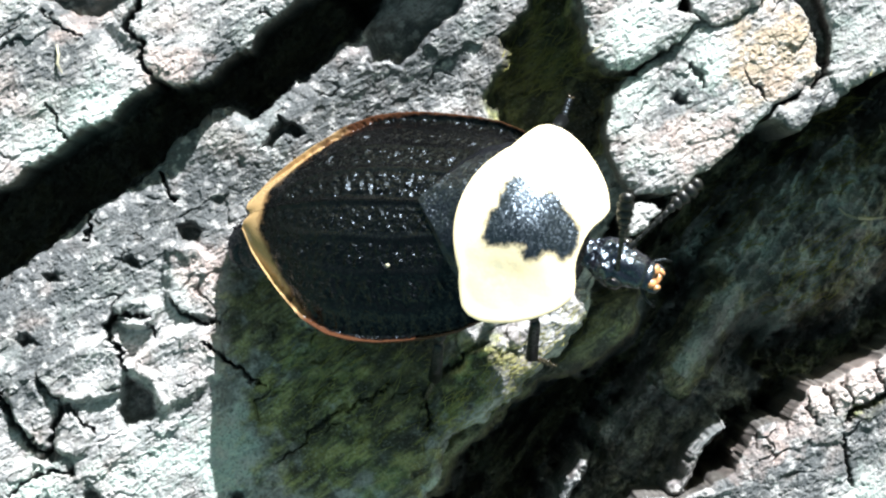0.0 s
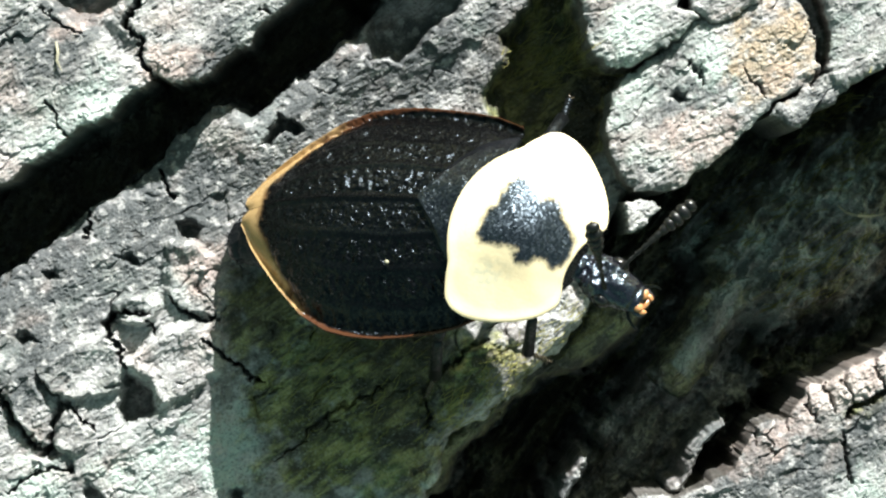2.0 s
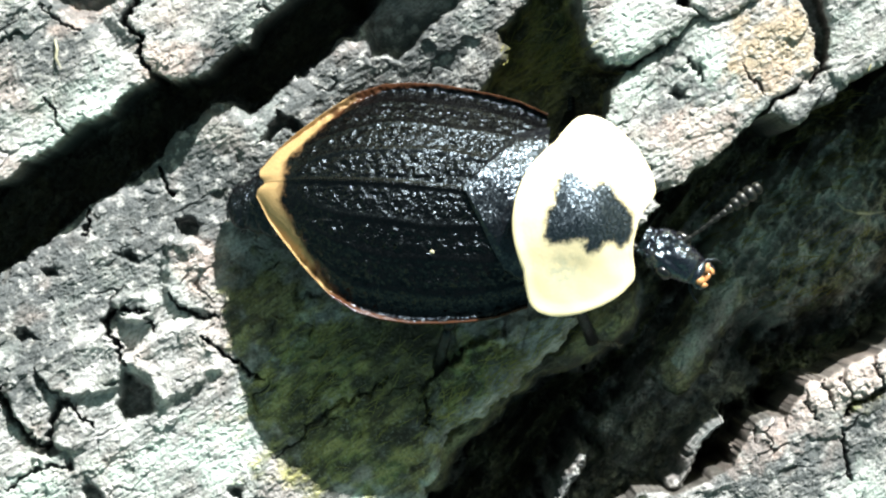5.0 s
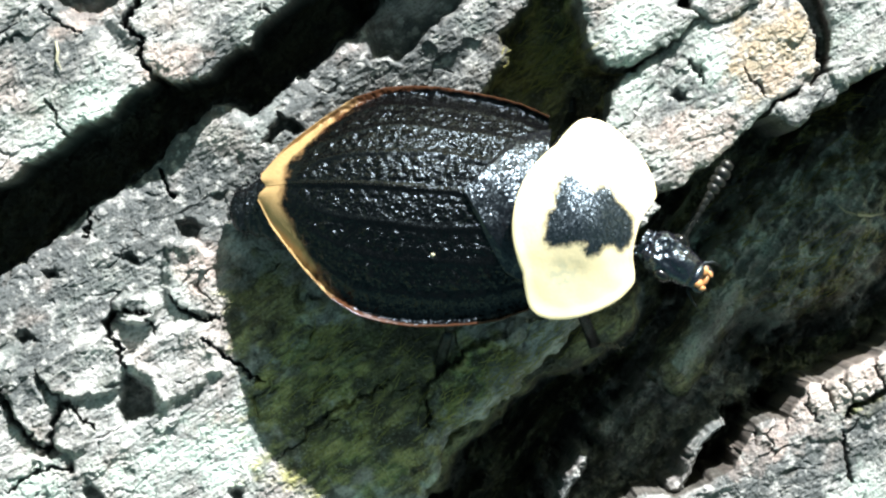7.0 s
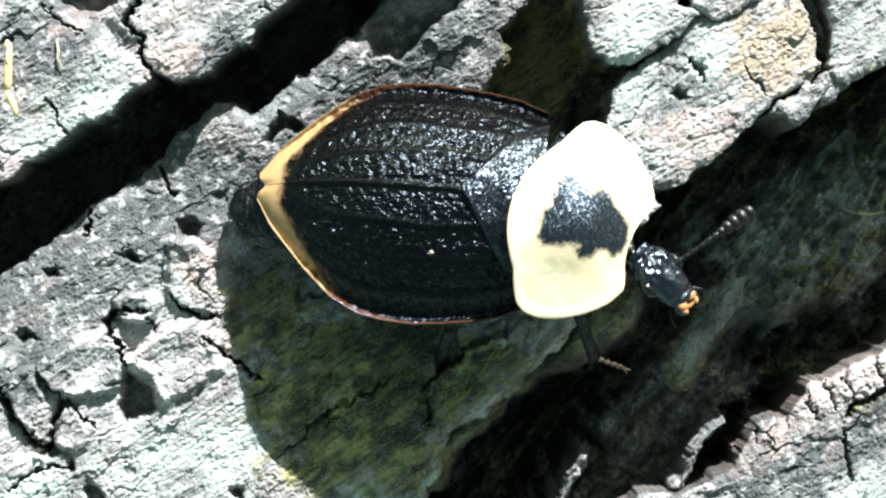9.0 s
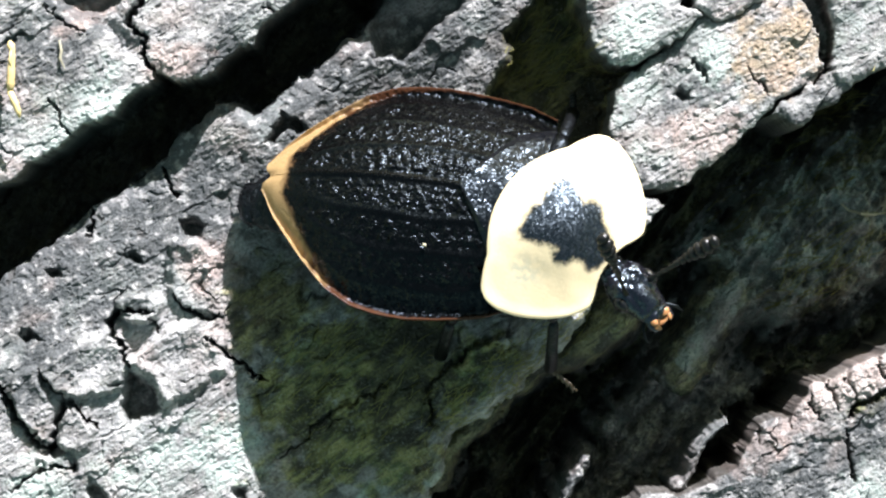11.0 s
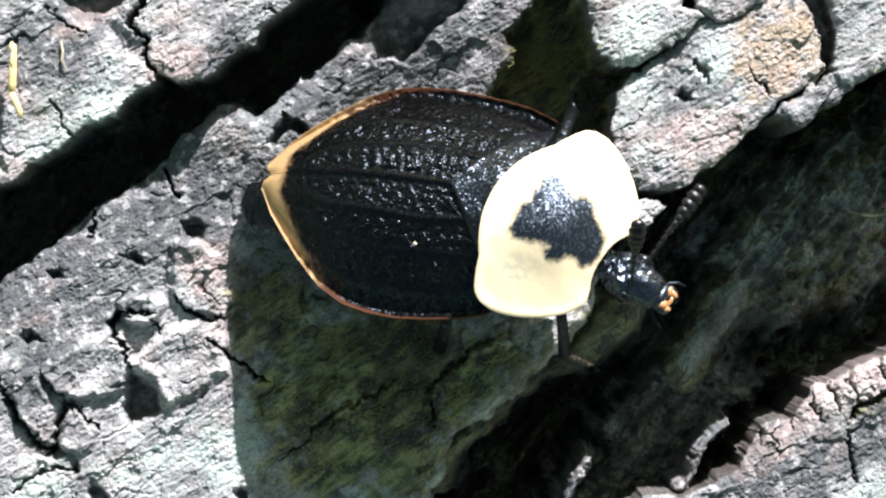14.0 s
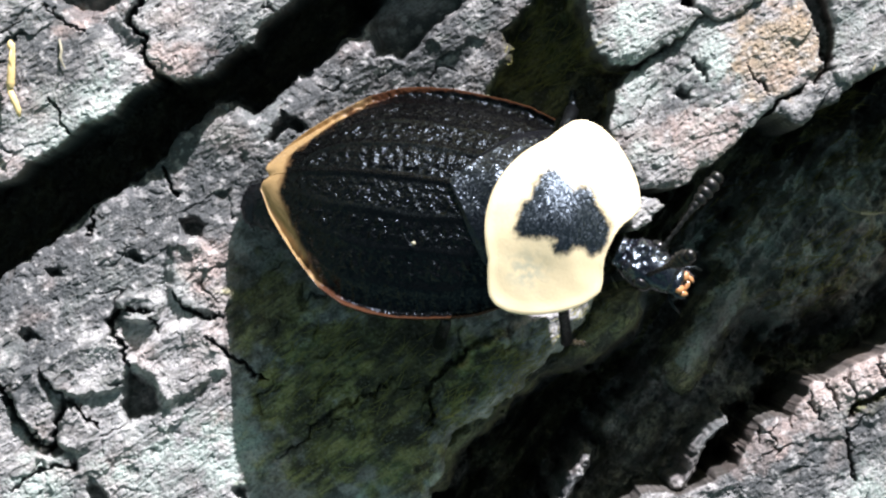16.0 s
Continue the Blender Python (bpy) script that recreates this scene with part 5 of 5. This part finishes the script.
    walk(antennae[0], [
        (0, pose(0.001350, 0.000420, 0.000250, 10.37, -11.60, 62.79)),
        (0.5, pose(0.001350, 0.000420, 0.000250, 6.81, -47.59, 83.28)),
        (1, pose(0.001350, 0.000420, 0.000250, 9.17, -12.57, 68.55)),
        (1.5, pose(0.001350, 0.000420, 0.000250, 31.22, -74.61, 44.79)),
        (2, pose(0.001350, 0.000420, 0.000250, 9.03, -21.11, 69.60)),
        (2.5, pose(0.001350, 0.000420, 0.000250, 8.72, -12.88, 70.60)),
        (3, pose(0.001350, 0.000420, 0.000250, 11.71, -10.24, 55.75)),
        (3.2, pose(0.001350, 0.000420, 0.000250, 10.66, -32.93, 64.80)),
        (3.4, pose(0.001350, 0.000420, 0.000250, 7.99, -13.34, 73.81)),
        (3.5, pose(0.001350, 0.000420, 0.000250, 4.08, -14.98, 89.67)),
        (4, pose(0.001350, 0.000420, 0.000250, 9.14, -12.59, 68.70)),
        (4.2, pose(0.001350, 0.000420, 0.000250, 9.92, -11.99, 65.03)),
        (6.3, pose(0.001350, 0.000420, 0.000250, 4.63, -14.82, 87.56)),
        (6.5, pose(0.001350, 0.000420, 0.000250, 2.41, -15.33, 96.07)),
        (7, pose(0.001350, 0.000420, 0.000250, 3.95, -15.01, 90.21)),
        (7.5, pose(0.001350, 0.000420, 0.000250, 7.60, -13.56, 75.49)),
        (8, pose(0.001350, 0.000420, 0.000250, 7.06, -40.15, 80.68)),
        (8.5, pose(0.001350, 0.000420, 0.000250, 12.12, -41.96, 62.25)),
        (9, pose(0.001350, 0.000420, 0.000250, 6.94, -13.91, 78.26)),
        (9.2, pose(0.001350, 0.000420, 0.000250, 4.01, -15.00, 89.96)),
        (11.3, pose(0.001350, 0.000420, 0.000250, 12.71, -52.13, 65.61)),
        (11.5, pose(0.001350, 0.000420, 0.000250, 11.65, -52.94, 69.56)),
        (12, pose(0.001350, 0.000420, 0.000250, 7.00, -58.83, 85.96)),
        (12.5, pose(0.001350, 0.000420, 0.000250, 7.24, -39.59, 79.91)),
        (13, pose(0.001350, 0.000420, 0.000250, 4.45, -14.88, 88.25)),
        (13.5, pose(0.001350, 0.000420, 0.000250, 8.07, -13.29, 73.46)),
        (14, pose(0.001350, 0.000420, 0.000250, 5.73, -14.44, 83.19)),
        (14.5, pose(0.001350, 0.000420, 0.000250, 3.75, -15.06, 90.97)),
        (15, pose(0.001350, 0.000420, 0.000250, 6.11, -17.59, 81.71)),
        (15.5, pose(0.001350, 0.000420, 0.000250, 7.74, -41.45, 78.53)),
        (16, pose(0.001350, 0.000420, 0.000250, 6.91, -13.92, 78.39)),
    ])
    walk(antennae[1], [
        (0, pose(0.001350, -0.000420, 0.000250, 0.00, -54.66, 105.12)),
        (0.5, pose(0.001350, -0.000420, 0.000250, -13.17, -41.80, 152.38)),
        (1, pose(0.001350, -0.000420, 0.000250, -17.35, -55.82, 157.38)),
        (1.5, pose(0.001350, -0.000420, 0.000250, -18.82, -61.18, 156.29)),
        (2, pose(0.001350, -0.000420, 0.000250, -14.73, -59.90, 145.53)),
        (2.5, pose(0.001350, -0.000420, 0.000250, -19.96, -71.54, 147.19)),
        (3, pose(0.001350, -0.000420, 0.000250, -6.68, -75.24, 117.71)),
        (3.2, pose(0.001350, -0.000420, 0.000250, -5.08, -59.11, 118.91)),
        (3.4, pose(0.001350, -0.000420, 0.000250, -3.44, -69.94, 112.60)),
        (3.5, pose(0.001350, -0.000420, 0.000250, -22.24, -12.99, 137.20)),
        (3.6, pose(0.001350, -0.000420, 0.000250, -18.75, 45.08, 148.69)),
        (4, pose(0.001350, -0.000420, 0.000250, -23.91, 49.56, 165.47)),
        (4.2, pose(0.001350, -0.000420, 0.000250, -23.83, 49.47, 165.15)),
        (6.3, pose(0.001350, -0.000420, 0.000250, -22.92, 48.50, 161.76)),
        (6.5, pose(0.001350, -0.000420, 0.000250, -22.83, 48.41, 161.43)),
        (7, pose(0.001350, -0.000420, 0.000250, -22.71, 48.30, 161.02)),
        (7.5, pose(0.001350, -0.000420, 0.000250, -22.53, 48.12, 160.38)),
        (8, pose(0.001350, -0.000420, 0.000250, -21.03, 46.78, 155.43)),
        (8.5, pose(0.001350, -0.000420, 0.000250, -20.59, 46.43, 154.08)),
        (9, pose(0.001350, -0.000420, 0.000250, -20.15, 46.09, 152.76)),
        (9.2, pose(0.001350, -0.000420, 0.000250, -19.66, 45.72, 151.31)),
        (10.2, pose(0.001350, -0.000420, 0.000250, -14.05, -4.77, 165.75)),
        (11.3, pose(0.001350, -0.000420, 0.000250, -27.09, -59.66, -172.70)),
        (11.5, pose(0.001350, -0.000420, 0.000250, -24.59, -53.88, -168.89)),
        (12, pose(0.001350, -0.000420, 0.000250, -25.14, -53.40, -163.60)),
        (12.5, pose(0.001350, -0.000420, 0.000250, -27.97, -62.08, -175.53)),
        (13, pose(0.001350, -0.000420, 0.000250, -14.94, -69.29, 138.38)),
        (13.5, pose(0.001350, -0.000420, 0.000250, -2.08, -70.84, 109.55)),
        (14, pose(0.001350, -0.000420, 0.000250, -6.95, -63.37, 122.63)),
        (14.5, pose(0.001350, -0.000420, 0.000250, 9.45, -60.56, 79.90)),
        (15, pose(0.001350, -0.000420, 0.000250, 28.55, -70.88, 43.09)),
        (15.5, pose(0.001350, -0.000420, 0.000250, 23.62, -58.03, 33.30)),
        (16, pose(0.001350, -0.000420, 0.000250, 35.70, -69.53, 22.49)),
    ])
    walk(legs[0], [
        (0, pose(0.010691, 0.001798, 0.000361, 29.36, 15.15, 74.76)),
        (0.5, pose(0.010691, 0.001798, 0.000361, 29.39, 15.64, 74.80)),
        (1, pose(0.010691, 0.001798, 0.000361, 29.53, 16.07, 74.39)),
        (1.5, pose(0.010691, 0.001798, 0.000361, 29.57, 16.59, 74.43)),
        (2, pose(0.010691, 0.001798, 0.000361, 29.61, 17.05, 74.47)),
        (2.5, pose(0.010686, 0.001798, 0.000362, 29.02, 17.43, 74.89)),
        (3, pose(0.010678, 0.001796, 0.000363, 27.90, 17.65, 75.21)),
        (3.2, pose(0.010678, 0.001796, 0.000363, 28.76, 17.79, 75.13)),
        (3.4, pose(0.010678, 0.001796, 0.000363, 29.63, 17.93, 75.06)),
        (3.5, pose(0.010764, 0.001430, -0.000048, 6.26, 16.19, 77.02)),
        (3.6, pose(0.010762, 0.001429, -0.000047, 5.99, 16.80, 76.68)),
        (4, pose(0.010757, 0.001427, -0.000043, 5.04, 19.18, 75.15)),
        (6.5, pose(0.010774, 0.001427, -0.000048, 6.09, 19.71, 75.86)),
        (7, pose(0.010774, 0.001427, -0.000048, 5.79, 19.54, 76.33)),
        (7.5, pose(0.010781, 0.001427, -0.000050, 6.29, 20.14, 76.43)),
        (8, pose(0.010791, 0.001428, -0.000054, 7.51, 21.29, 76.37)),
        (8.5, pose(0.010787, 0.001427, -0.000052, 7.42, 21.51, 74.89)),
        (9, pose(0.010787, 0.001427, -0.000052, 7.11, 21.41, 75.87)),
        (11.3, pose(0.010705, 0.001586, 0.000287, 14.47, 14.29, 85.88)),
        (11.5, pose(0.010710, 0.001587, 0.000286, 15.06, 14.34, 86.34)),
        (12, pose(0.010739, 0.001593, 0.000280, 19.31, 16.46, 86.83)),
        (12.5, pose(0.010744, 0.001595, 0.000279, 19.95, 15.03, 87.96)),
        (13, pose(0.010742, 0.001594, 0.000280, 19.24, 14.47, 88.15)),
        (13.5, pose(0.010743, 0.001594, 0.000280, 19.37, 14.51, 88.04)),
        (14, pose(0.010739, 0.001593, 0.000280, 18.90, 13.66, 87.51)),
        (14.5, pose(0.010741, 0.001594, 0.000280, 19.03, 13.71, 87.39)),
        (15, pose(0.010741, 0.001594, 0.000280, 19.22, 13.49, 87.01)),
        (15.5, pose(0.010747, 0.001595, 0.000279, 20.02, 14.14, 87.04)),
        (16, pose(0.010747, 0.001595, 0.000279, 20.05, 13.91, 87.07)),
    ])
    walk(legs[1], [
        (0, pose(0.010655, -0.001294, -0.000461, -12.61, 73.10, -63.48)),
        (0.5, pose(0.010655, -0.001294, -0.000461, -13.64, 72.78, -65.04)),
        (1, pose(0.010655, -0.001294, -0.000461, -14.08, 72.44, -65.77)),
        (1.5, pose(0.010655, -0.001294, -0.000461, -15.03, 72.08, -67.23)),
        (2, pose(0.010655, -0.001294, -0.000461, -15.99, 73.71, -68.06)),
        (2.5, pose(0.010651, -0.001295, -0.000461, -14.18, 73.78, -66.31)),
        (3, pose(0.010642, -0.001296, -0.000460, -11.16, 73.34, -63.80)),
        (3.2, pose(0.010642, -0.001296, -0.000460, -6.06, 66.94, -57.33)),
        (3.4, pose(0.010642, -0.001296, -0.000460, -3.26, 66.78, -52.95)),
        (3.5, pose(0.010587, -0.001740, -0.000453, 14.66, 22.76, -19.52)),
        (3.6, pose(0.010586, -0.001740, -0.000453, 14.87, 24.45, -19.93)),
        (4, pose(0.010580, -0.001741, -0.000454, 16.57, 36.50, -22.12)),
        (6.5, pose(0.010597, -0.001742, -0.000454, 17.10, 43.87, -21.27)),
        (7, pose(0.010597, -0.001742, -0.000454, 16.83, 43.44, -22.08)),
        (7.5, pose(0.010604, -0.001742, -0.000455, 16.26, 43.94, -23.42)),
        (8, pose(0.010615, -0.001742, -0.000455, 15.47, 45.18, -24.71)),
        (8.5, pose(0.010610, -0.001742, -0.000455, 12.42, 35.30, -32.97)),
        (9, pose(0.010610, -0.001742, -0.000455, 12.40, 36.25, -33.37)),
        (11.3, pose(0.010596, -0.001532, -0.000425, 2.55, 54.75, -56.14)),
        (11.5, pose(0.010601, -0.001532, -0.000425, 9.30, 55.50, -40.99)),
        (12, pose(0.010632, -0.001526, -0.000424, 0.55, 63.61, -52.09)),
        (12.5, pose(0.010637, -0.001525, -0.000423, 1.67, 61.85, -48.29)),
        (13, pose(0.010635, -0.001526, -0.000423, 8.68, 60.32, -36.29)),
        (13.5, pose(0.010637, -0.001525, -0.000424, 10.89, 63.87, -33.10)),
        (14, pose(0.010632, -0.001526, -0.000424, 10.38, 61.84, -34.31)),
        (14.5, pose(0.010634, -0.001526, -0.000424, 11.68, 64.19, -32.58)),
        (15, pose(0.010634, -0.001526, -0.000424, 14.22, 66.42, -28.87)),
        (15.5, pose(0.010641, -0.001525, -0.000425, 22.60, 66.68, -13.99)),
        (16, pose(0.010641, -0.001525, -0.000425, 17.99, 67.03, -21.99)),
    ])
    walk(legs[2], [
        (0, pose(0.008200, 0.002200, -0.000500, 25.81, 44.40, 125.27)),
        (0.5, pose(0.008200, 0.002200, -0.000500, 26.01, 44.77, 125.48)),
        (1, pose(0.008200, 0.002200, -0.000500, 26.86, 45.47, 124.94)),
        (1.5, pose(0.008200, 0.002200, -0.000500, 27.10, 45.87, 125.16)),
        (2, pose(0.008200, 0.002200, -0.000500, 27.34, 46.26, 125.37)),
        (2.5, pose(0.008200, 0.002200, -0.000500, 25.86, 46.19, 126.06)),
        (3, pose(0.008200, 0.002200, -0.000500, 23.35, 46.03, 126.52)),
        (3.2, pose(0.008200, 0.002200, -0.000500, 23.29, 46.00, 126.59)),
        (3.4, pose(0.008200, 0.002200, -0.000500, 23.23, 45.97, 126.66)),
        (3.5, pose(0.008200, 0.002200, -0.000500, -6.79, 30.21, 140.80)),
        (3.6, pose(0.008200, 0.002200, -0.000500, -7.17, 29.82, 141.67)),
        (4, pose(0.008200, 0.002200, -0.000500, -8.51, 27.94, 145.37)),
        (6.5, pose(0.008200, 0.002200, -0.000500, -7.28, 29.44, 142.19)),
        (7, pose(0.008200, 0.002200, -0.000500, -7.20, 28.64, 142.10)),
        (7.5, pose(0.008200, 0.002200, -0.000500, -6.91, 29.56, 141.96)),
        (8, pose(0.008200, 0.002200, -0.000500, -6.42, 31.96, 142.02)),
        (8.5, pose(0.008200, 0.002200, -0.000500, -6.80, 33.18, 141.41)),
        (9, pose(0.008200, 0.002200, -0.000500, -7.00, 32.46, 143.01)),
        (11.3, pose(0.008200, 0.002200, -0.000500, -3.83, 38.06, 151.37)),
        (11.5, pose(0.008200, 0.002200, -0.000500, -3.56, 38.25, 151.97)),
        (12, pose(0.008200, 0.002200, -0.000500, -2.28, 40.42, 154.48)),
        (12.5, pose(0.008200, 0.002200, -0.000500, -1.12, 39.60, 153.99)),
        (13, pose(0.008200, 0.002200, -0.000500, -1.21, 39.02, 153.47)),
        (13.5, pose(0.008200, 0.002200, -0.000500, -1.08, 39.14, 153.24)),
        (14, pose(0.008200, 0.002200, -0.000500, -0.65, 39.16, 151.73)),
        (14.5, pose(0.008200, 0.002200, -0.000500, -0.52, 39.30, 151.49)),
        (15, pose(0.008200, 0.002200, -0.000500, -0.13, 39.72, 150.81)),
        (15.5, pose(0.008200, 0.002200, -0.000500, -0.01, 40.23, 151.40)),
        (16, pose(0.008200, 0.002200, -0.000500, 0.06, 40.30, 151.28)),
    ])
    walk(legs[3], [
        (0, pose(0.008249, -0.001859, -0.000568, -37.58, 53.58, -115.51)),
        (0.5, pose(0.008249, -0.001859, -0.000568, -37.41, 53.44, -115.27)),
        (1, pose(0.008249, -0.001859, -0.000568, -37.13, 53.51, -114.63)),
        (1.5, pose(0.008249, -0.001859, -0.000568, -36.96, 53.37, -114.38)),
        (2, pose(0.008249, -0.001859, -0.000568, -36.79, 53.23, -114.15)),
        (2.5, pose(0.008245, -0.001859, -0.000568, -35.80, 52.64, -113.83)),
        (3, pose(0.008236, -0.001860, -0.000568, -33.93, 51.75, -113.08)),
        (3.2, pose(0.008236, -0.001860, -0.000568, -38.98, 57.68, -118.27)),
        (3.4, pose(0.008236, -0.001860, -0.000568, -48.48, 64.70, -127.29)),
        (3.5, pose(0.008159, -0.002211, -0.000446, -6.07, 46.15, -96.01)),
        (3.6, pose(0.008157, -0.002211, -0.000446, -5.81, 45.05, -96.83)),
        (4, pose(0.008152, -0.002212, -0.000448, -4.76, 40.65, -99.84)),
        (6.5, pose(0.008169, -0.002213, -0.000448, -7.68, 43.77, -103.38)),
        (7, pose(0.008169, -0.002213, -0.000448, -8.01, 43.91, -104.44)),
        (7.5, pose(0.008175, -0.002214, -0.000448, -8.99, 44.51, -105.63)),
        (8, pose(0.008186, -0.002214, -0.000448, -10.45, 45.66, -106.34)),
        (8.5, pose(0.008182, -0.002214, -0.000448, -8.97, 44.75, -103.68)),
        (9, pose(0.008182, -0.002214, -0.000448, -9.41, 44.40, -105.21)),
        (11.3, pose(0.008177, -0.002044, -0.000510, -24.33, 56.48, -112.02)),
        (11.5, pose(0.008182, -0.002044, -0.000509, -24.99, 55.33, -112.29)),
        (12, pose(0.008214, -0.002040, -0.000508, -31.77, 57.69, -115.52)),
        (12.5, pose(0.008219, -0.002039, -0.000506, -34.77, 59.06, -117.70)),
        (13, pose(0.008216, -0.002040, -0.000507, -34.71, 58.66, -119.39)),
        (13.5, pose(0.008218, -0.002039, -0.000507, -35.30, 58.65, -120.68)),
        (14, pose(0.008214, -0.002040, -0.000508, -34.86, 59.10, -120.64)),
        (14.5, pose(0.008216, -0.002040, -0.000508, -35.47, 59.08, -121.98)),
        (15, pose(0.008216, -0.002040, -0.000508, -35.84, 59.64, -122.12)),
        (15.5, pose(0.008222, -0.002039, -0.000508, -37.28, 59.68, -123.65)),
        (16, pose(0.008222, -0.002039, -0.000508, -37.80, 59.91, -124.44)),
    ])
    walk(legs[4], [
        (0, pose(0.005600, 0.002200, -0.000500, -3.03, -2.17, 165.18)),
        (0.5, pose(0.005600, 0.002200, -0.000500, -3.16, -2.10, 165.49)),
        (1, pose(0.005600, 0.002200, -0.000500, -3.25, -1.89, 165.69)),
        (1.5, pose(0.005600, 0.002200, -0.000500, -3.39, -1.81, 166.04)),
        (2, pose(0.005600, 0.002200, -0.000500, -3.52, -1.74, 166.36)),
        (2.5, pose(0.005600, 0.002200, -0.000500, -3.82, -1.78, 166.78)),
        (3, pose(0.005600, 0.002200, -0.000500, -4.24, -1.77, 167.19)),
        (3.2, pose(0.005600, 0.002200, -0.000500, -4.56, -1.53, 168.02)),
        (3.4, pose(0.005600, 0.002200, -0.000500, -4.88, -1.28, 168.86)),
        (3.5, pose(0.005600, 0.002200, -0.000500, -9.09, -0.12, -177.62)),
        (3.6, pose(0.005600, 0.002200, -0.000500, -9.08, -0.13, -177.65)),
        (4, pose(0.005600, 0.002200, -0.000500, -9.01, -0.17, -177.79)),
        (6.5, pose(0.005600, 0.002200, -0.000500, -9.00, -0.54, -179.81)),
        (7, pose(0.005600, 0.002200, -0.000500, -8.99, -0.66, 179.86)),
        (7.5, pose(0.005600, 0.002200, -0.000500, -8.97, -0.74, 179.47)),
        (8, pose(0.005600, 0.002200, -0.000500, -8.95, -0.75, 179.34)),
        (8.5, pose(0.005600, 0.002200, -0.000500, -8.98, -0.44, 179.77)),
        (9, pose(0.005600, 0.002200, -0.000500, -8.99, -0.57, 179.82)),
        (11.3, pose(0.005600, 0.002200, -0.000500, -9.55, -1.26, -176.93)),
        (11.5, pose(0.005600, 0.002200, -0.000500, -9.64, -1.34, -176.66)),
        (12, pose(0.005600, 0.002200, -0.000500, -10.05, -1.51, -175.81)),
        (12.5, pose(0.005600, 0.002200, -0.000500, -10.11, -1.81, -175.81)),
        (13, pose(0.005600, 0.002200, -0.000500, -9.90, -1.94, -176.45)),
        (13.5, pose(0.005600, 0.002200, -0.000500, -9.79, -1.97, -176.84)),
        (14, pose(0.005600, 0.002200, -0.000500, -9.65, -1.84, -177.30)),
        (14.5, pose(0.005600, 0.002200, -0.000500, -9.55, -1.87, -177.68)),
        (15, pose(0.005600, 0.002200, -0.000500, -9.52, -1.74, -177.82)),
        (15.5, pose(0.005600, 0.002200, -0.000500, -9.51, -1.76, -177.88)),
        (16, pose(0.005600, 0.002200, -0.000500, -9.50, -1.74, -177.96)),
    ])
    walk(legs[5], [
        (0, pose(0.005650, -0.001843, -0.000518, -37.57, 39.42, 166.45)),
        (0.5, pose(0.005650, -0.001843, -0.000518, -38.36, 39.77, 167.18)),
        (1, pose(0.005650, -0.001843, -0.000518, -39.56, 40.54, 167.74)),
        (1.5, pose(0.005650, -0.001843, -0.000518, -40.43, 40.92, 168.55)),
        (2, pose(0.005650, -0.001843, -0.000518, -41.21, 41.28, 169.33)),
        (2.5, pose(0.005645, -0.001843, -0.000518, -41.30, 41.34, 170.22)),
        (3, pose(0.005636, -0.001844, -0.000517, -41.12, 41.49, 171.12)),
        (3.2, pose(0.005636, -0.001844, -0.000517, -41.05, 41.42, 171.15)),
        (3.4, pose(0.005636, -0.001844, -0.000517, -45.81, 45.43, 169.72)),
        (3.5, pose(0.005564, -0.002078, -0.000356, -23.39, 52.34, -152.02)),
        (3.6, pose(0.005562, -0.002078, -0.000356, -22.59, 51.40, -151.84)),
        (4, pose(0.005557, -0.002079, -0.000358, -19.80, 47.71, -151.26)),
        (6.5, pose(0.005574, -0.002080, -0.000358, -22.31, 47.56, -157.73)),
        (7, pose(0.005574, -0.002080, -0.000358, -22.36, 46.95, -159.18)),
        (7.5, pose(0.005580, -0.002080, -0.000358, -22.85, 46.70, -160.30)),
        (8, pose(0.005591, -0.002081, -0.000358, -23.80, 47.07, -160.45)),
        (8.5, pose(0.005587, -0.002081, -0.000358, -23.30, 48.22, -157.21)),
        (9, pose(0.005587, -0.002081, -0.000358, -23.00, 47.05, -157.89)),
        (11.3, pose(0.005579, -0.001965, -0.000457, -39.38, 50.89, -163.00)),
        (11.5, pose(0.005584, -0.001965, -0.000456, -40.20, 50.94, -162.97)),
        (12, pose(0.005615, -0.001963, -0.000455, -44.56, 51.38, -162.31)),
        (12.5, pose(0.005621, -0.001962, -0.000454, -45.93, 51.20, -163.63)),
        (13, pose(0.005618, -0.001963, -0.000455, -44.60, 50.22, -164.82)),
        (13.5, pose(0.005620, -0.001962, -0.000455, -44.33, 49.83, -165.29)),
        (14, pose(0.005615, -0.001963, -0.000455, -44.20, 50.25, -165.87)),
        (14.5, pose(0.005617, -0.001962, -0.000456, -43.93, 49.87, -166.34)),
        (15, pose(0.005617, -0.001962, -0.000456, -44.39, 50.38, -166.26)),
        (15.5, pose(0.005624, -0.001961, -0.000456, -44.69, 50.09, -166.11)),
        (16, pose(0.005624, -0.001961, -0.000456, -44.69, 50.09, -166.11)),
    ])
    walk(bud_scale, [
        (0, pose(-0.014500, 0.014500, 0.002900, 0, 0, -40)),
        (7, pose(-0.014500, 0.014500, 0.002900, 0, 0, -40)),
        (7.1, pose(-0.014300, 0.012000, 0.006000, 10, 20, -30)),
        (7.2, pose(-0.013917, 0.007469, 0.004600, 10, 15, 30)),
        (7.3, pose(-0.015452, 0.007064, 0.004200, 5, 10, 10)),
        (7.4, pose(-0.016425, 0.006471, 0.003200, 0, 0, -4)),
        (7.6, pose(-0.016510, 0.006229, 0.002850, 0, 0, 4)),
        (8, pose(-0.016596, 0.006272, 0.002850, 0, 0, 0)),
        (16, pose(-0.016596, 0.006272, 0.002850, 0, 0, 0)),
    ])


motions()
